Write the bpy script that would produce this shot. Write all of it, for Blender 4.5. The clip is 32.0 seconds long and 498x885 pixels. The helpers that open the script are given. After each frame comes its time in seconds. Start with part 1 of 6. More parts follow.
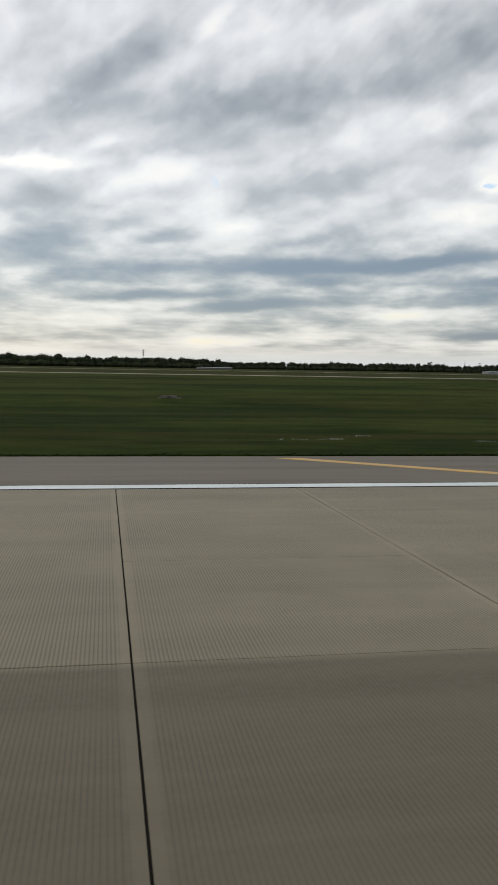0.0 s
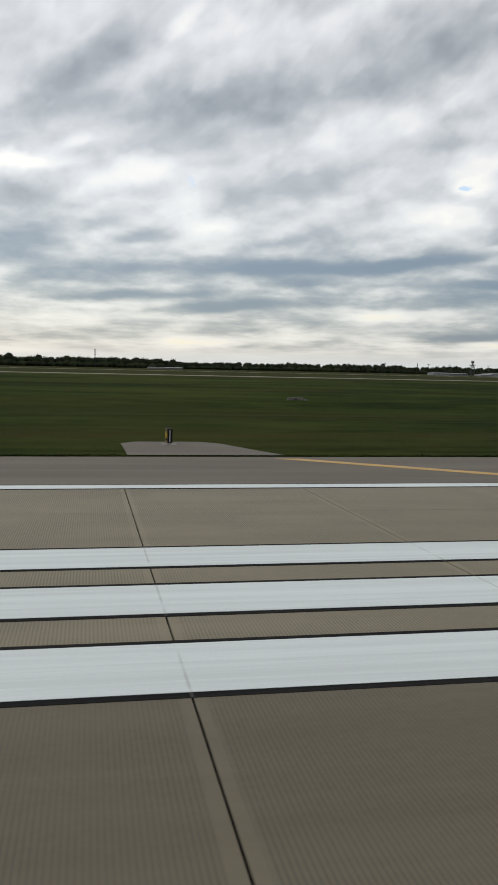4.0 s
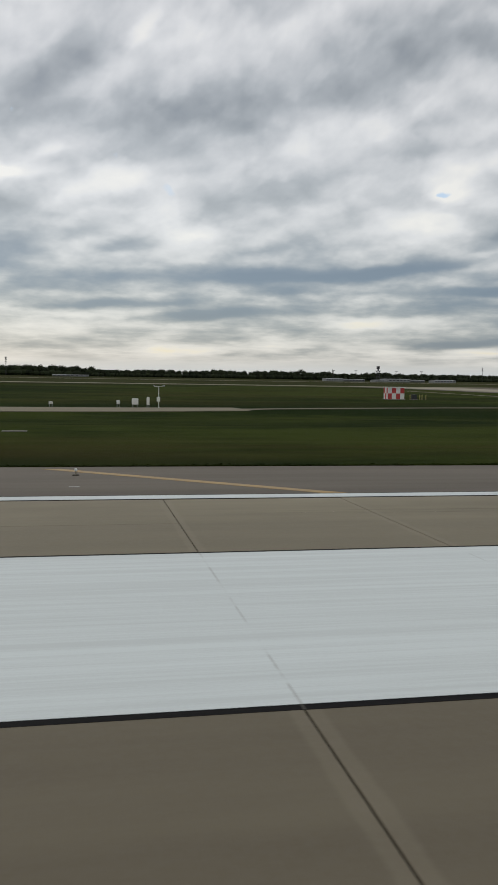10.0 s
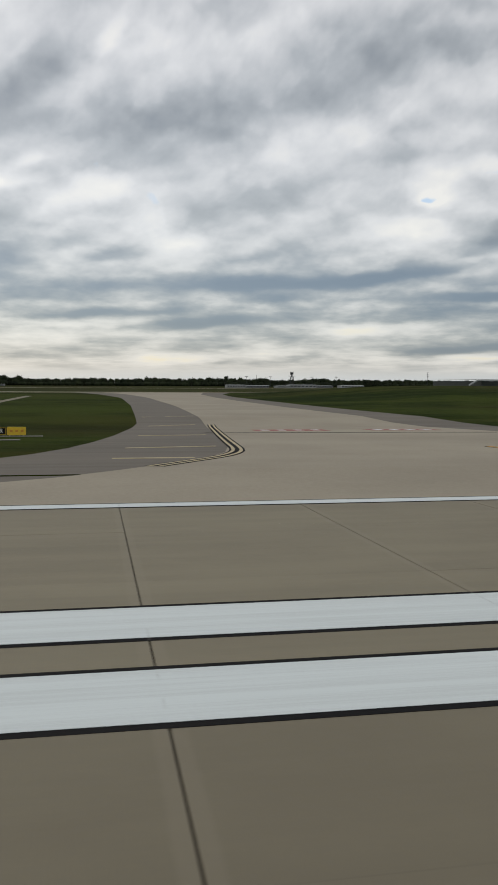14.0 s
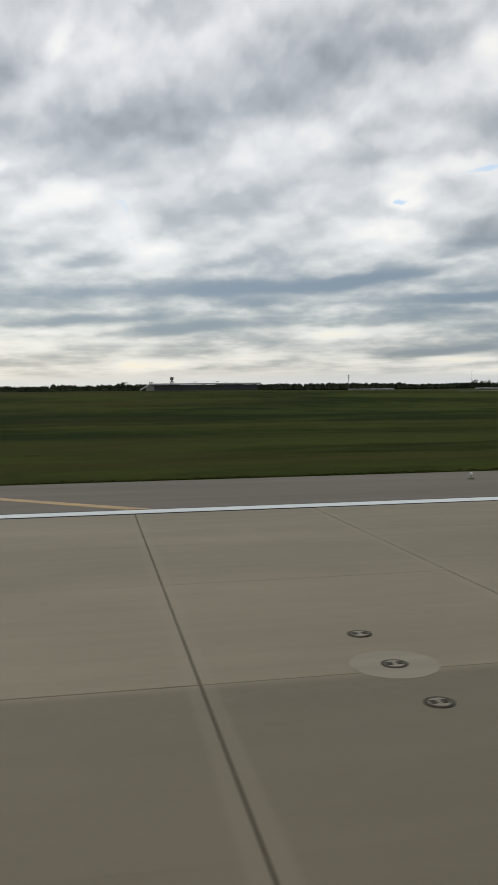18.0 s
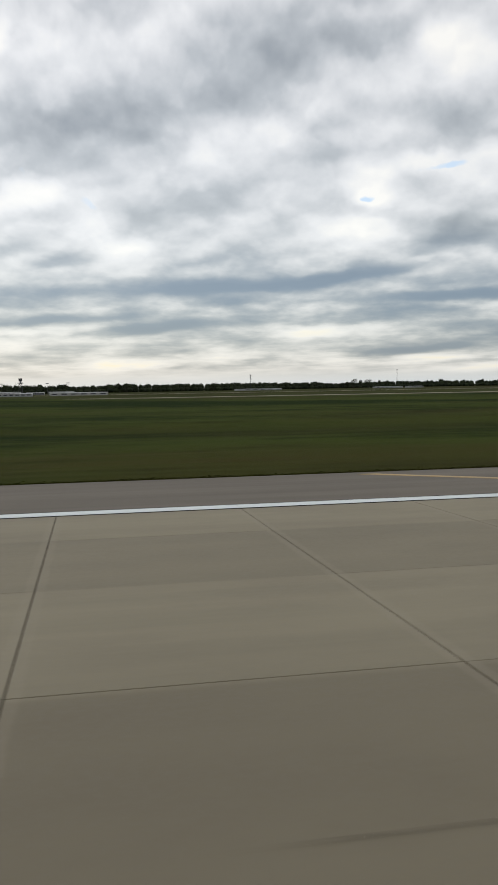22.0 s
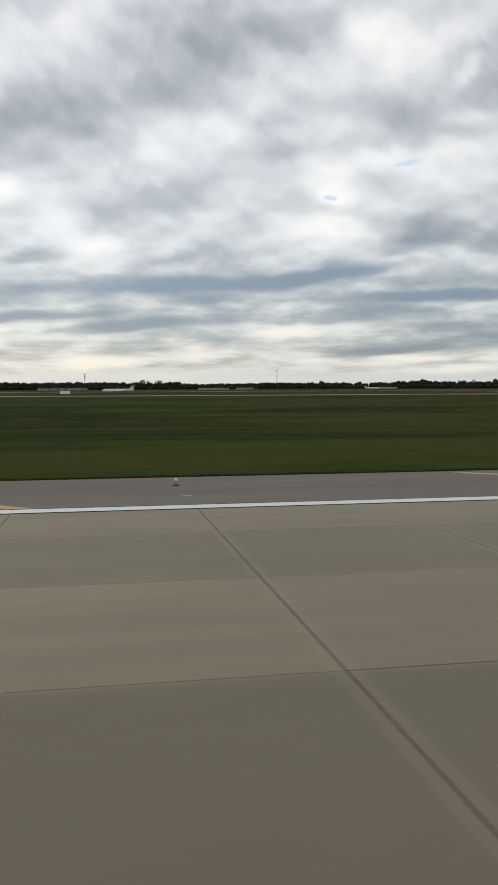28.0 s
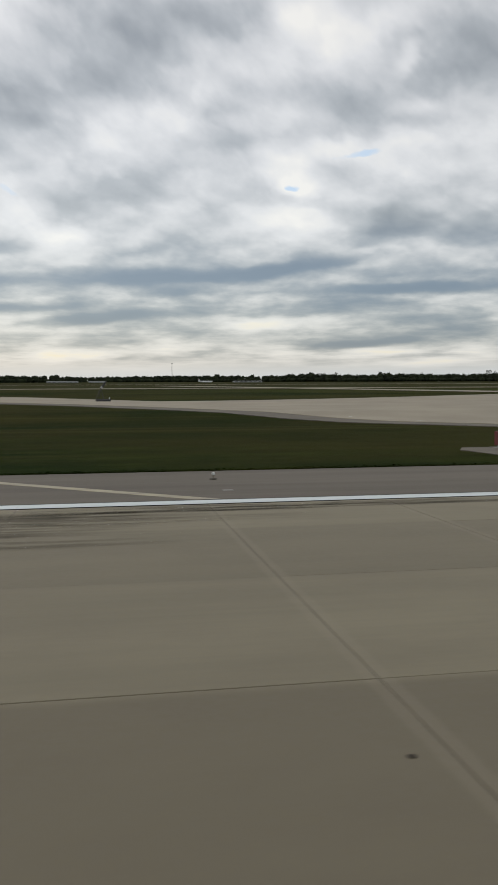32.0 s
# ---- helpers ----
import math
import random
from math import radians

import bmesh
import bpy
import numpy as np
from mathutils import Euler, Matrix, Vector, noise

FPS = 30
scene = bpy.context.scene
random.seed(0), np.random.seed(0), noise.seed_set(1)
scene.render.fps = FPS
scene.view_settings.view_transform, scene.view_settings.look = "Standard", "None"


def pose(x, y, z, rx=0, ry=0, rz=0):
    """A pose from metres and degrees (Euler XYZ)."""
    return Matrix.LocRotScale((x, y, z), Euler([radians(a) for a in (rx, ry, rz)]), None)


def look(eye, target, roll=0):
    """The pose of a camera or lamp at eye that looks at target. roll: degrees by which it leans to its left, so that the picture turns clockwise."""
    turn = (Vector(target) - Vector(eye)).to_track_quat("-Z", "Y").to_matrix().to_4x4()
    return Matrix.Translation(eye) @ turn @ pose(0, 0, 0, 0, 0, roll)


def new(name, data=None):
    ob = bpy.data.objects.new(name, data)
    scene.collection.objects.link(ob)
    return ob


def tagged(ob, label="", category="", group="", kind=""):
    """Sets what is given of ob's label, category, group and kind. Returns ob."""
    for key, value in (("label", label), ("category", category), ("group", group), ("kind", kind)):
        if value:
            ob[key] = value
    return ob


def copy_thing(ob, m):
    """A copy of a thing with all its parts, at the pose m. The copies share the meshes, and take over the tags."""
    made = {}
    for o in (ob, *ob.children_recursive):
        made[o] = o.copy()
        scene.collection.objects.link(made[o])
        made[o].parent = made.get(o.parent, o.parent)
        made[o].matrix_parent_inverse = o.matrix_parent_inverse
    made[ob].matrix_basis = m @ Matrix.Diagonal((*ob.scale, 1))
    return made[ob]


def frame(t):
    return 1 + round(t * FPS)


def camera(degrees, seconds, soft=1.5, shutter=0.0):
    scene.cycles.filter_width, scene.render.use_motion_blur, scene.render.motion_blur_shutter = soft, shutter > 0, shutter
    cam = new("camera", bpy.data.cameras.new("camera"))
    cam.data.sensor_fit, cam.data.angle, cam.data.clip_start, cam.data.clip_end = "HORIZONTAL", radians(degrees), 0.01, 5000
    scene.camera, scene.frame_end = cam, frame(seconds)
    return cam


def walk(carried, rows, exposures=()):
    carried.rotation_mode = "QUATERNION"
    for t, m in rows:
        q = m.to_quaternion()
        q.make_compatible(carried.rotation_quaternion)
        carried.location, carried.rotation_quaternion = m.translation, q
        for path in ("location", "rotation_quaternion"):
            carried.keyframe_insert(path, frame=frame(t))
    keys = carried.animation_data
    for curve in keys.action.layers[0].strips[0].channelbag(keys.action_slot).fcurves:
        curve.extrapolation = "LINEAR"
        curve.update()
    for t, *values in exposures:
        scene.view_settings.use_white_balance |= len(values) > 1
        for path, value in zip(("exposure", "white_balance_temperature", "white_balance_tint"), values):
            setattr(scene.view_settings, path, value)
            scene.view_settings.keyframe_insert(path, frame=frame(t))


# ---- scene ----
# The plan below is in true metres; K brings it to the scene's unit, so that the
# fastest stretch of the take-off run stays within the camera's permitted speed.
# x runs along the runway, y away from its centreline, z up from the crown.
K = 0.5

# ---------------------------------------------------------------- camera
cam = camera(33.02, 32.0, soft=1.6, shutter=0.03)
# seconds, place along, place across, height, heading towards +x, tilt down, lean
ROWS = (
    (0.0, -57.94, 1.60, 3.620, 9.75, 5.14, 0.97),
    (1.0, -46.85, 1.53, 3.648, 10.45, 5.22, 1.24),
    (1.5, -39.73, 1.58, 3.621, 10.66, 5.14, 1.38),
    (2.0, -32.35, 1.50, 3.654, 10.84, 5.03, 1.14),
    (3.0, -15.99, 1.47, 3.648, 11.07, 5.17, 1.28),
    (3.5, -7.48, 1.49, 3.610, 10.99, 5.11, 1.27),
    (4.5, 12.91, 1.51, 3.626, 10.76, 5.05, 1.17),
    (5.5, 35.71, 1.53, 3.641, 10.53, 4.99, 1.07),
    (6.0, 47.05, 1.56, 3.628, 10.54, 4.71, 1.16),
    (7.0, 73.68, 1.61, 3.603, 10.21, 4.03, 0.80),
    (8.0, 102.12, 1.57, 3.625, 10.56, 4.33, 0.88),
    (9.0, 132.73, 1.66, 3.631, 10.74, 4.23, 0.87),
    (9.5, 148.97, 1.78, 3.609, 10.69, 4.29, 0.96),
    (10.0, 165.49, 1.69, 3.647, 10.90, 4.49, 0.93),
    (11.0, 200.55, 1.58, 3.645, 10.86, 3.89, 0.75),
    (12.0, 238.17, 1.71, 3.614, 10.68, 3.99, 0.31),
    (13.0, 276.41, 1.72, 3.617, 10.28, 4.08, 0.25),
    (13.5, 298.39, 1.71, 3.590, 10.10, 4.00, 0.38),
    (14.0, 319.57, 1.87, 3.579, 10.45, 3.96, 0.32),
    (15.0, 363.66, 1.78, 3.608, 10.55, 4.11, 0.17),
    (15.5, 386.25, 1.76, 3.616, 10.57, 3.80, -0.03),
    (16.5, 433.52, 1.63, 3.626, 10.53, 3.81, -0.33),
    (17.5, 482.71, 1.50, 3.637, 10.49, 3.82, -0.64),
    (18.0, 508.04, 1.61, 3.613, 10.50, 3.63, -0.63),
    (19.0, 560.23, 1.58, 3.605, 10.84, 3.47, -0.86),
    (20.0, 613.36, 1.62, 3.538, 10.92, 3.53, -1.15),
    (21.0, 671.29, 1.52, 3.646, 10.99, 3.60, -1.03),
    (22.0, 729.93, 1.65, 3.587, 10.74, 3.71, -0.98),
    (22.5, 760.12, 1.69, 3.567, 10.90, 3.73, -0.86),
    (23.0, 790.62, 1.58, 3.589, 10.74, 3.64, -0.63),
    (24.0, 852.80, 1.44, 3.631, 10.32, 3.53, -0.78),
    (25.0, 917.68, 1.42, 3.628, 10.29, 3.52, -1.01),
    (26.5, 1017.76, 1.50, 3.609, 10.19, 3.64, -0.61),
    (28.0, 1121.82, 1.58, 3.590, 10.09, 3.77, -0.21),
    (29.0, 1193.64, 1.66, 3.614, 9.94, 3.79, -0.18),
    (30.0, 1267.41, 1.83, 3.655, 10.22, 4.09, 0.14),
    (31.0, 1343.23, 2.16, 3.565, 10.60, 3.91, 0.34),
    (32.0, 1420.28, 2.20, 3.595, 10.09, 4.25, -0.17),
)


def cam_pose(x, y, z, yaw, tilt, lean):
    a, b = radians(yaw), radians(tilt)
    eye = Vector((x, y, z)) * K
    ahead = Vector((math.sin(a) * math.cos(b), math.cos(a) * math.cos(b), -math.sin(b)))
    return look(eye, eye + ahead, lean)


# the clip's camera stops down over bright paint and concrete
EXPOSURES = ((0.0, -0.03), (6.0, -0.03), (7.0, -0.1), (8.0, -0.16), (9.0, -0.12), (10.0, -0.22), (11.0, -0.06), (13.0, -0.05), (14.0, -0.2), (15.0, -0.05), (18.0, -0.07), (22.0, 0.0), (24.0, -0.04), (28.0, -0.03), (31.0, -0.13), (32.0, -0.15))
walk(cam, [(r[0], cam_pose(*r[1:])) for r in ROWS], EXPOSURES)

# ---------------------------------------------------------------- world and sun
SUN_EL, SUN_AZ = 38.0, -35.0
world = bpy.data.worlds.new("sky")
world.use_nodes = True
scene.world = world
wn = world.node_tree.nodes
wsky = wn.new("ShaderNodeTexSky")
wsky.sky_type, wsky.sun_disc = "NISHITA", False
wsky.sun_elevation, wsky.sun_rotation = radians(SUN_EL), radians(SUN_AZ)
world.node_tree.links.new(wsky.outputs[0], wn["Background"].inputs[0])
wn["Background"].inputs[1].default_value = 0.1

sun_data = bpy.data.lights.new("sun", "SUN")
sun_data.energy, sun_data.angle, sun_data.color = 1.2, radians(14), (1.0, 0.95, 0.88)
sun = new("sun", sun_data)
sa, se = radians(SUN_AZ), radians(SUN_EL)
sun_dir = Vector((math.sin(sa) * math.cos(se), math.cos(sa) * math.cos(se), math.sin(se)))
sun.rotation_euler = sun_dir.to_track_quat("Z", "Y").to_euler()


# ---------------------------------------------------------------- material helpers
class Nodes:
    """A short hand for building a node tree."""

    def __init__(self, name):
        self.mat = bpy.data.materials.new(name)
        self.mat.use_nodes = True
        self.tree = self.mat.node_tree
        self.bsdf = self.tree.nodes["Principled BSDF"]
        self.out = self.tree.nodes["Material Output"]

    def node(self, kind):
        return self.tree.nodes.new(kind)

    def put(self, socket, value):
        if isinstance(value, bpy.types.NodeSocket):
            self.tree.links.new(value, socket)
        else:
            socket.default_value = value

    def math(self, op, a, b=0.0, c=0.0, clamp=False):
        n = self.node("ShaderNodeMath")
        n.operation, n.use_clamp = op, clamp
        for s, v in zip(n.inputs, (a, b, c)):
            self.put(s, v)
        return n.outputs[0]

    def step(self, value, lo, hi, a=0.0, b=1.0):
        n = self.node("ShaderNodeMapRange")
        n.interpolation_type = "SMOOTHSTEP"
        for s, v in zip(n.inputs, (value, lo, hi, a, b)):
            self.put(s, v)
        return n.outputs[0]

    def xyz(self, vector):
        n = self.node("ShaderNodeSeparateXYZ")
        self.put(n.inputs[0], vector)
        return n.outputs

    def join(self, x, y, z):
        n = self.node("ShaderNodeCombineXYZ")
        for s, v in zip(n.inputs, (x, y, z)):
            self.put(s, v)
        return n.outputs[0]

    def place(self):
        """The place in true metres."""
        n = self.node("ShaderNodeVectorMath")
        n.operation = "SCALE"
        self.put(n.inputs[0], self.node("ShaderNodeNewGeometry").outputs["Position"])
        n.inputs["Scale"].default_value = 1.0 / K
        return n.outputs[0]

    def noise(self, vector, scale, detail=4.0, rough=0.55, stretch=(1, 1, 1), dist=0.0):
        m = self.node("ShaderNodeMapping")
        self.put(m.inputs[0], vector)
        m.inputs["Scale"].default_value = stretch
        n = self.node("ShaderNodeTexNoise")
        self.put(n.inputs["Vector"], m.outputs[0])
        n.inputs["Scale"].default_value, n.inputs["Detail"].default_value = scale, detail
        n.inputs["Roughness"].default_value, n.inputs["Distortion"].default_value = rough, dist
        return n.outputs["Fac"]

    def mix(self, fac, a, b, mode="MIX"):
        n = self.node("ShaderNodeMix")
        n.data_type, n.blend_type = "RGBA", mode
        self.put(n.inputs["Factor"], fac)
        for s, v in ((n.inputs[6], a), (n.inputs[7], b)):
            self.put(s, (*v, 1.0) if isinstance(v, tuple) else v)
        return n.outputs[2]

    def bump(self, height, depth, strength=1.0):
        n = self.node("ShaderNodeBump")
        self.put(n.inputs["Height"], height)
        n.inputs["Distance"].default_value, n.inputs["Strength"].default_value = depth * K, strength
        self.tree.links.new(n.outputs[0], self.bsdf.inputs["Normal"])

    def finish(self, color, rough=0.8, metal=0.0, spec=0.5):
        if isinstance(color, tuple):
            color = (*color, 1.0)
        self.put(self.bsdf.inputs["Base Color"], color)
        self.put(self.bsdf.inputs["Roughness"], rough)
        self.put(self.bsdf.inputs["Metallic"], metal)
        self.put(self.bsdf.inputs["Specular IOR Level"], spec)
        return self.mat


def painted(name, color, rough=0.5, wear=0.25, scale=1.5, metal=0.0, spec=0.5):
    """Paint or plain sheet with mottling at two scales."""
    n = Nodes(name)
    p = n.place()
    dirt = n.math("ADD", n.math("MULTIPLY", n.noise(p, scale, 5), 0.6), n.math("MULTIPLY", n.noise(p, scale * 9, 3), 0.4))
    dark = tuple(c * (1 - wear) for c in color)
    return n.finish(n.mix(n.step(dirt, 0.35, 0.68), dark, color), rough, metal, spec)


# ---------------------------------------------------------------- mesh helpers
class Shape:
    """Vertices and faces in true metres, gathered and made into one mesh."""

    def __init__(self):
        self.v, self.f = [], []

    def add(self, verts, faces, m=None):
        base = len(self.v)
        self.v += [tuple(m @ Vector(p)) for p in verts] if m else [tuple(p) for p in verts]
        self.f += [tuple(base + i for i in f) for f in faces]
        return self

    def box(self, x0, y0, z0, x1, y1, z1, bevel=0.0, m=None):
        if bevel <= 0:
            v = [(x, y, z) for z in (z0, z1) for x, y in ((x0, y0), (x1, y0), (x1, y1), (x0, y1))]
            f = [(3, 2, 1, 0), (4, 5, 6, 7), (0, 1, 5, 4), (1, 2, 6, 5), (2, 3, 7, 6), (3, 0, 4, 7)]
            return self.add(v, f, m)
        bm = bmesh.new()
        bmesh.ops.create_cube(bm, size=1.0)
        for p in bm.verts:
            p.co = ((x0 + x1) / 2 + p.co.x * (x1 - x0), (y0 + y1) / 2 + p.co.y * (y1 - y0), (z0 + z1) / 2 + p.co.z * (z1 - z0))
        bmesh.ops.bevel(bm, geom=bm.edges[:], offset=bevel, segments=2, affect="EDGES", profile=0.5)
        bm.verts.index_update()
        self.add([p.co.copy() for p in bm.verts], [[p.index for p in f.verts] for f in bm.faces], m)
        bm.free()
        return self

    def tube(self, a, b, r0, r1=None, sides=8, caps=True):
        r1 = r0 if r1 is None else r1
        a, b = Vector(a), Vector(b)
        q = (b - a).to_track_quat("Z", "Y")
        v = []
        for c, r in ((a, r0), (b, r1)):
            v += [c + q @ Vector((r * math.cos(2 * math.pi * i / sides), r * math.sin(2 * math.pi * i / sides), 0)) for i in range(sides)]
        f = [(i, (i + 1) % sides, sides + (i + 1) % sides, sides + i) for i in range(sides)]
        if caps:
            f += [tuple(reversed(range(sides))), tuple(range(sides, 2 * sides))]
        return self.add(v, f)

    def turned(self, profile, sides=16, m=None):
        """A body of revolution about z from (radius, height) pairs, bottom to top."""
        v, f = [], []
        for r, z in profile:
            v += [(r * math.cos(2 * math.pi * i / sides), r * math.sin(2 * math.pi * i / sides), z) for i in range(sides)]
        for k in range(len(profile) - 1):
            f += [(k * sides + i, k * sides + (i + 1) % sides, (k + 1) * sides + (i + 1) % sides, (k + 1) * sides + i) for i in range(sides)]
        f += [tuple(reversed(range(sides))), tuple(range((len(profile) - 1) * sides, len(profile) * sides))]
        return self.add(v, f, m)

    def plate(self, outline, z0, z1, m=None):
        """A flat plate from an outline in x, y, anticlockwise."""
        n = len(outline)
        v = [(x, y, z0) for x, y in outline] + [(x, y, z1) for x, y in outline]
        f = [tuple(reversed(range(n))), tuple(range(n, 2 * n))]
        f += [(i, (i + 1) % n, n + (i + 1) % n, n + i) for i in range(n)]
        return self.add(v, f, m)

    def mesh(self, name, material, smooth=False):
        me = bpy.data.meshes.new(name)
        me.from_pydata([(x * K, y * K, z * K) for x, y, z in self.v], [], self.f)
        me.materials.append(material)
        if smooth:
            me.shade_smooth()
        me.update()
        return me


def thing(name, x, y, z, label, category, group="", turn=0.0):
    ob = new(name)
    ob.empty_display_size = 0.2
    ob.matrix_world = pose(x * K, y * K, z * K, 0, 0, turn)
    return tagged(ob, label, category, group)


def part(name, shape, material, parent, label="", smooth=False):
    ob = new(name, shape.mesh(name, material, smooth))
    ob.parent = parent
    if label:
        tagged(ob, label)
    return ob


def single(name, shape, material, label, category, kind="", group="", at=None, smooth=False):
    ob = new(name, shape.mesh(name, material, smooth))
    if at is not None:
        ob.matrix_world = pose(at[0] * K, at[1] * K, at[2] * K)
    return tagged(ob, label, category, group, kind)


# ---------------------------------------------------------------- the lie of the land
CROWN = 0.0162          # cross fall of runway and shoulders
LAND = ((-9000, -1.2), (-400, -1.2), (-115, -2.05), (-41.3, -0.62), (41.3, -0.62), (54, -1.0), (88, -1.72), (112, -2.2),
        (122, -2.1), (135, -1.65), (160, -1.6), (250, -1.5), (400, -1.2), (9000, -1.2))
LAND_Y, LAND_Z = zip(*LAND)


def runway_z(y):
    return -CROWN * abs(y)


def land_z(x, y):
    z = float(np.interp(y, LAND_Y, LAND_Z))
    # grassed mound beyond the first taxiway
    rise = 4.9 * math.exp(-(((y - 330) / 95) ** 2))
    side = 1 / (1 + math.exp(min(60.0, -(x - 412) / 11))) / (1 + math.exp((x - 690) / 45))
    z += rise * side
    if y > 41.3:
        z += 0.03 * noise.noise(Vector((x / 23, y / 17, 0))) * min(1, (y - 41.3) / 12)
    return z


# ---------------------------------------------------------------- materials
def make_concrete():
    n = Nodes("grooved_concrete")
    p = n.place()
    x, y, _ = n.xyz(p)
    ay = n.math("ABSOLUTE", y)
    big = n.noise(p, 0.075, 5, 0.6, (0.55, 1, 1))
    blot = n.noise(p, 0.5, 6, 0.68, (0.5, 1, 1))
    streak = n.noise(p, 0.8, 6, 0.65, (0.05, 1, 1))
    fine = n.noise(p, 9.0, 5, 0.7)
    grit = n.noise(p, 60.0, 3, 0.7)
    tone = n.math("ADD", n.math("MULTIPLY", big, 0.45), n.math("ADD", n.math("MULTIPLY", streak, 0.3), n.math("MULTIPLY", fine, 0.25)))
    col = n.mix(n.step(tone, 0.32, 0.7), (0.187, 0.164, 0.111), (0.281, 0.247, 0.167))
    col = n.mix(n.step(blot, 0.4, 0.7, 0.0, 0.36), col, (0.172, 0.147, 0.102))
    # every slab was cast from its own batch
    rnd = n.node("ShaderNodeObjectInfo").outputs["Random"]
    isl = n.node("ShaderNodeNewGeometry").outputs["Random Per Island"]
    col = n.mix(n.math("MULTIPLY", n.math("FRACT", n.math("ADD", rnd, isl)), 0.16), col, (0.17, 0.146, 0.104))
    # wheel traffic leaves rubber and oil towards the middle lanes
    # extra darkening by stretch is put into the colour to match a darker foreground
    late = n.math("ADD", n.math("ADD", n.step(x, 75, 55, 0.0, 1.0), n.step(x, 70, 10, 0.0, 0.5)), n.math("MULTIPLY_ADD", n.step(x, 640, 590), n.step(x, 400, 450, 0.0, 1.4), n.step(x, 420, 560)))
    worn = n.math("MULTIPLY", n.step(ay, 12.3, 11.9), n.math("MULTIPLY_ADD", late, 0.06, n.math("ADD", n.step(x, 215, 268, 0.72, 0.25), n.math("ADD", n.step(x, 400, 470, 0.0, 0.18), n.step(x, 1000, 1250, 0.0, 0.1)))))
    worn = n.math("ADD", worn, n.math("MULTIPLY", n.math("MULTIPLY", n.step(ay, 18.1, 18.4), n.step(ay, 24.6, 24.2)), n.math("MULTIPLY_ADD", n.step(x, 540, 600), 0.25, n.math("MULTIPLY", n.step(x, 200, 150, 0.25, 1.0), n.step(x, 45, 75, 0.04, 0.15)))))
    worn = n.math("MULTIPLY", worn, n.math("MULTIPLY", n.step(streak, 0.2, 0.75, 0.75, 1.15), n.step(x, 1392, 1387.5, 0.8, 1.0)))
    col = n.mix(worn, col, (0.104, 0.086, 0.058))
    rub = n.noise(p, 1.6, 5, 0.6, (0.012, 1, 1), 0.3)
    zone = n.math("MULTIPLY", n.step(ay, 9.6, 7.0), n.step(x, 60, 130))
    rub = n.math("MULTIPLY", n.step(rub, 0.6, 0.72), zone)
    col = n.mix(n.math("MULTIPLY", rub, 0.35), col, (0.035, 0.032, 0.03))
    # smooth strip along every transverse joint, grooves between
    cell = n.math("FRACT", n.math("DIVIDE", n.math("SUBTRACT", x, -8.83), 6.096))
    edge = n.math("MINIMUM", cell, n.math("SUBTRACT", 1.0, cell))
    wide = n.step(x, 25, 70)
    band = n.step(n.math("MULTIPLY_ADD", n.math("SUBTRACT", blot, 0.5), 0.022, n.math("MULTIPLY_ADD", wide, -0.006, edge)), 0.019, 0.034)
    col = n.mix(n.math("MULTIPLY", n.math("SUBTRACT", 1.0, band), n.step(x, 20, 60, 0.12, 0.21)), col, (0.27, 0.237, 0.175))
    wave = n.math("FRACT", n.math("DIVIDE", x, 0.0572))
    groove = n.math("MULTIPLY", n.step(n.math("ABSOLUTE", n.math("SUBTRACT", wave, 0.5)), 0.1, 0.24, 1.0, 0.0), band)
    # the grooves are fresh at the runway's end and filled further on
    depth = n.math("MULTIPLY", groove, n.step(x, 25, 60, 1.0, 0.06))
    depth = n.math("MULTIPLY", depth, n.step(n.noise(p, 0.35, 3), 0.35, 0.6, 0.45, 1.0))
    # groove recesses are darkened in the colour as well as sunk by the bump
    col = n.mix(n.math("MULTIPLY", depth, 0.5), col, (0.07, 0.063, 0.052))
    col = n.mix(n.step(grit, 0.62, 0.8, 0.0, 0.25), col, (0.12, 0.11, 0.095))
    n.bump(n.math("ADD", n.math("MULTIPLY", grit, 0.3), n.math("MULTIPLY", depth, -1.0)), 0.004, 0.5)
    return n.finish(col, n.step(fine, 0.3, 0.7, 0.66, 0.82), 0.0, 0.3)


def make_asphalt():
    n = Nodes("shoulder_asphalt")
    p = n.place()
    big = n.noise(p, 0.12, 5, 0.6, (0.3, 1, 1))
    fine = n.noise(p, 30, 4, 0.7)
    streak = n.noise(p, 0.7, 5, 0.6, (0.06, 1, 1))
    t = n.math("ADD", n.math("MULTIPLY", big, 0.5), n.math("MULTIPLY", streak, 0.5))
    col = n.mix(n.step(t, 0.35, 0.66), (0.11, 0.094, 0.073), (0.157, 0.136, 0.106))
    col = n.mix(n.step(fine, 0.5, 0.75, 0.0, 0.4), col, (0.06, 0.055, 0.05))
    n.bump(fine, 0.006, 0.6)
    return n.finish(col, 0.85, 0.0, 0.4)


def make_pale_concrete():
    n = Nodes("taxiway_concrete")
    p = n.place()
    big = n.noise(p, 0.06, 5, 0.6)
    fine = n.noise(p, 6, 5, 0.7)
    t = n.math("ADD", n.math("MULTIPLY", big, 0.6), n.math("MULTIPLY", fine, 0.4))
    isl = n.node("ShaderNodeNewGeometry").outputs["Random Per Island"]
    col = n.mix(n.step(t, 0.35, 0.68), (0.25, 0.213, 0.15), (0.345, 0.298, 0.215))
    col = n.mix(n.math("MULTIPLY", isl, 0.18), col, (0.235, 0.2, 0.15))
    n.bump(fine, 0.004, 0.4)
    return n.finish(col, 0.72, 0.0, 0.45)


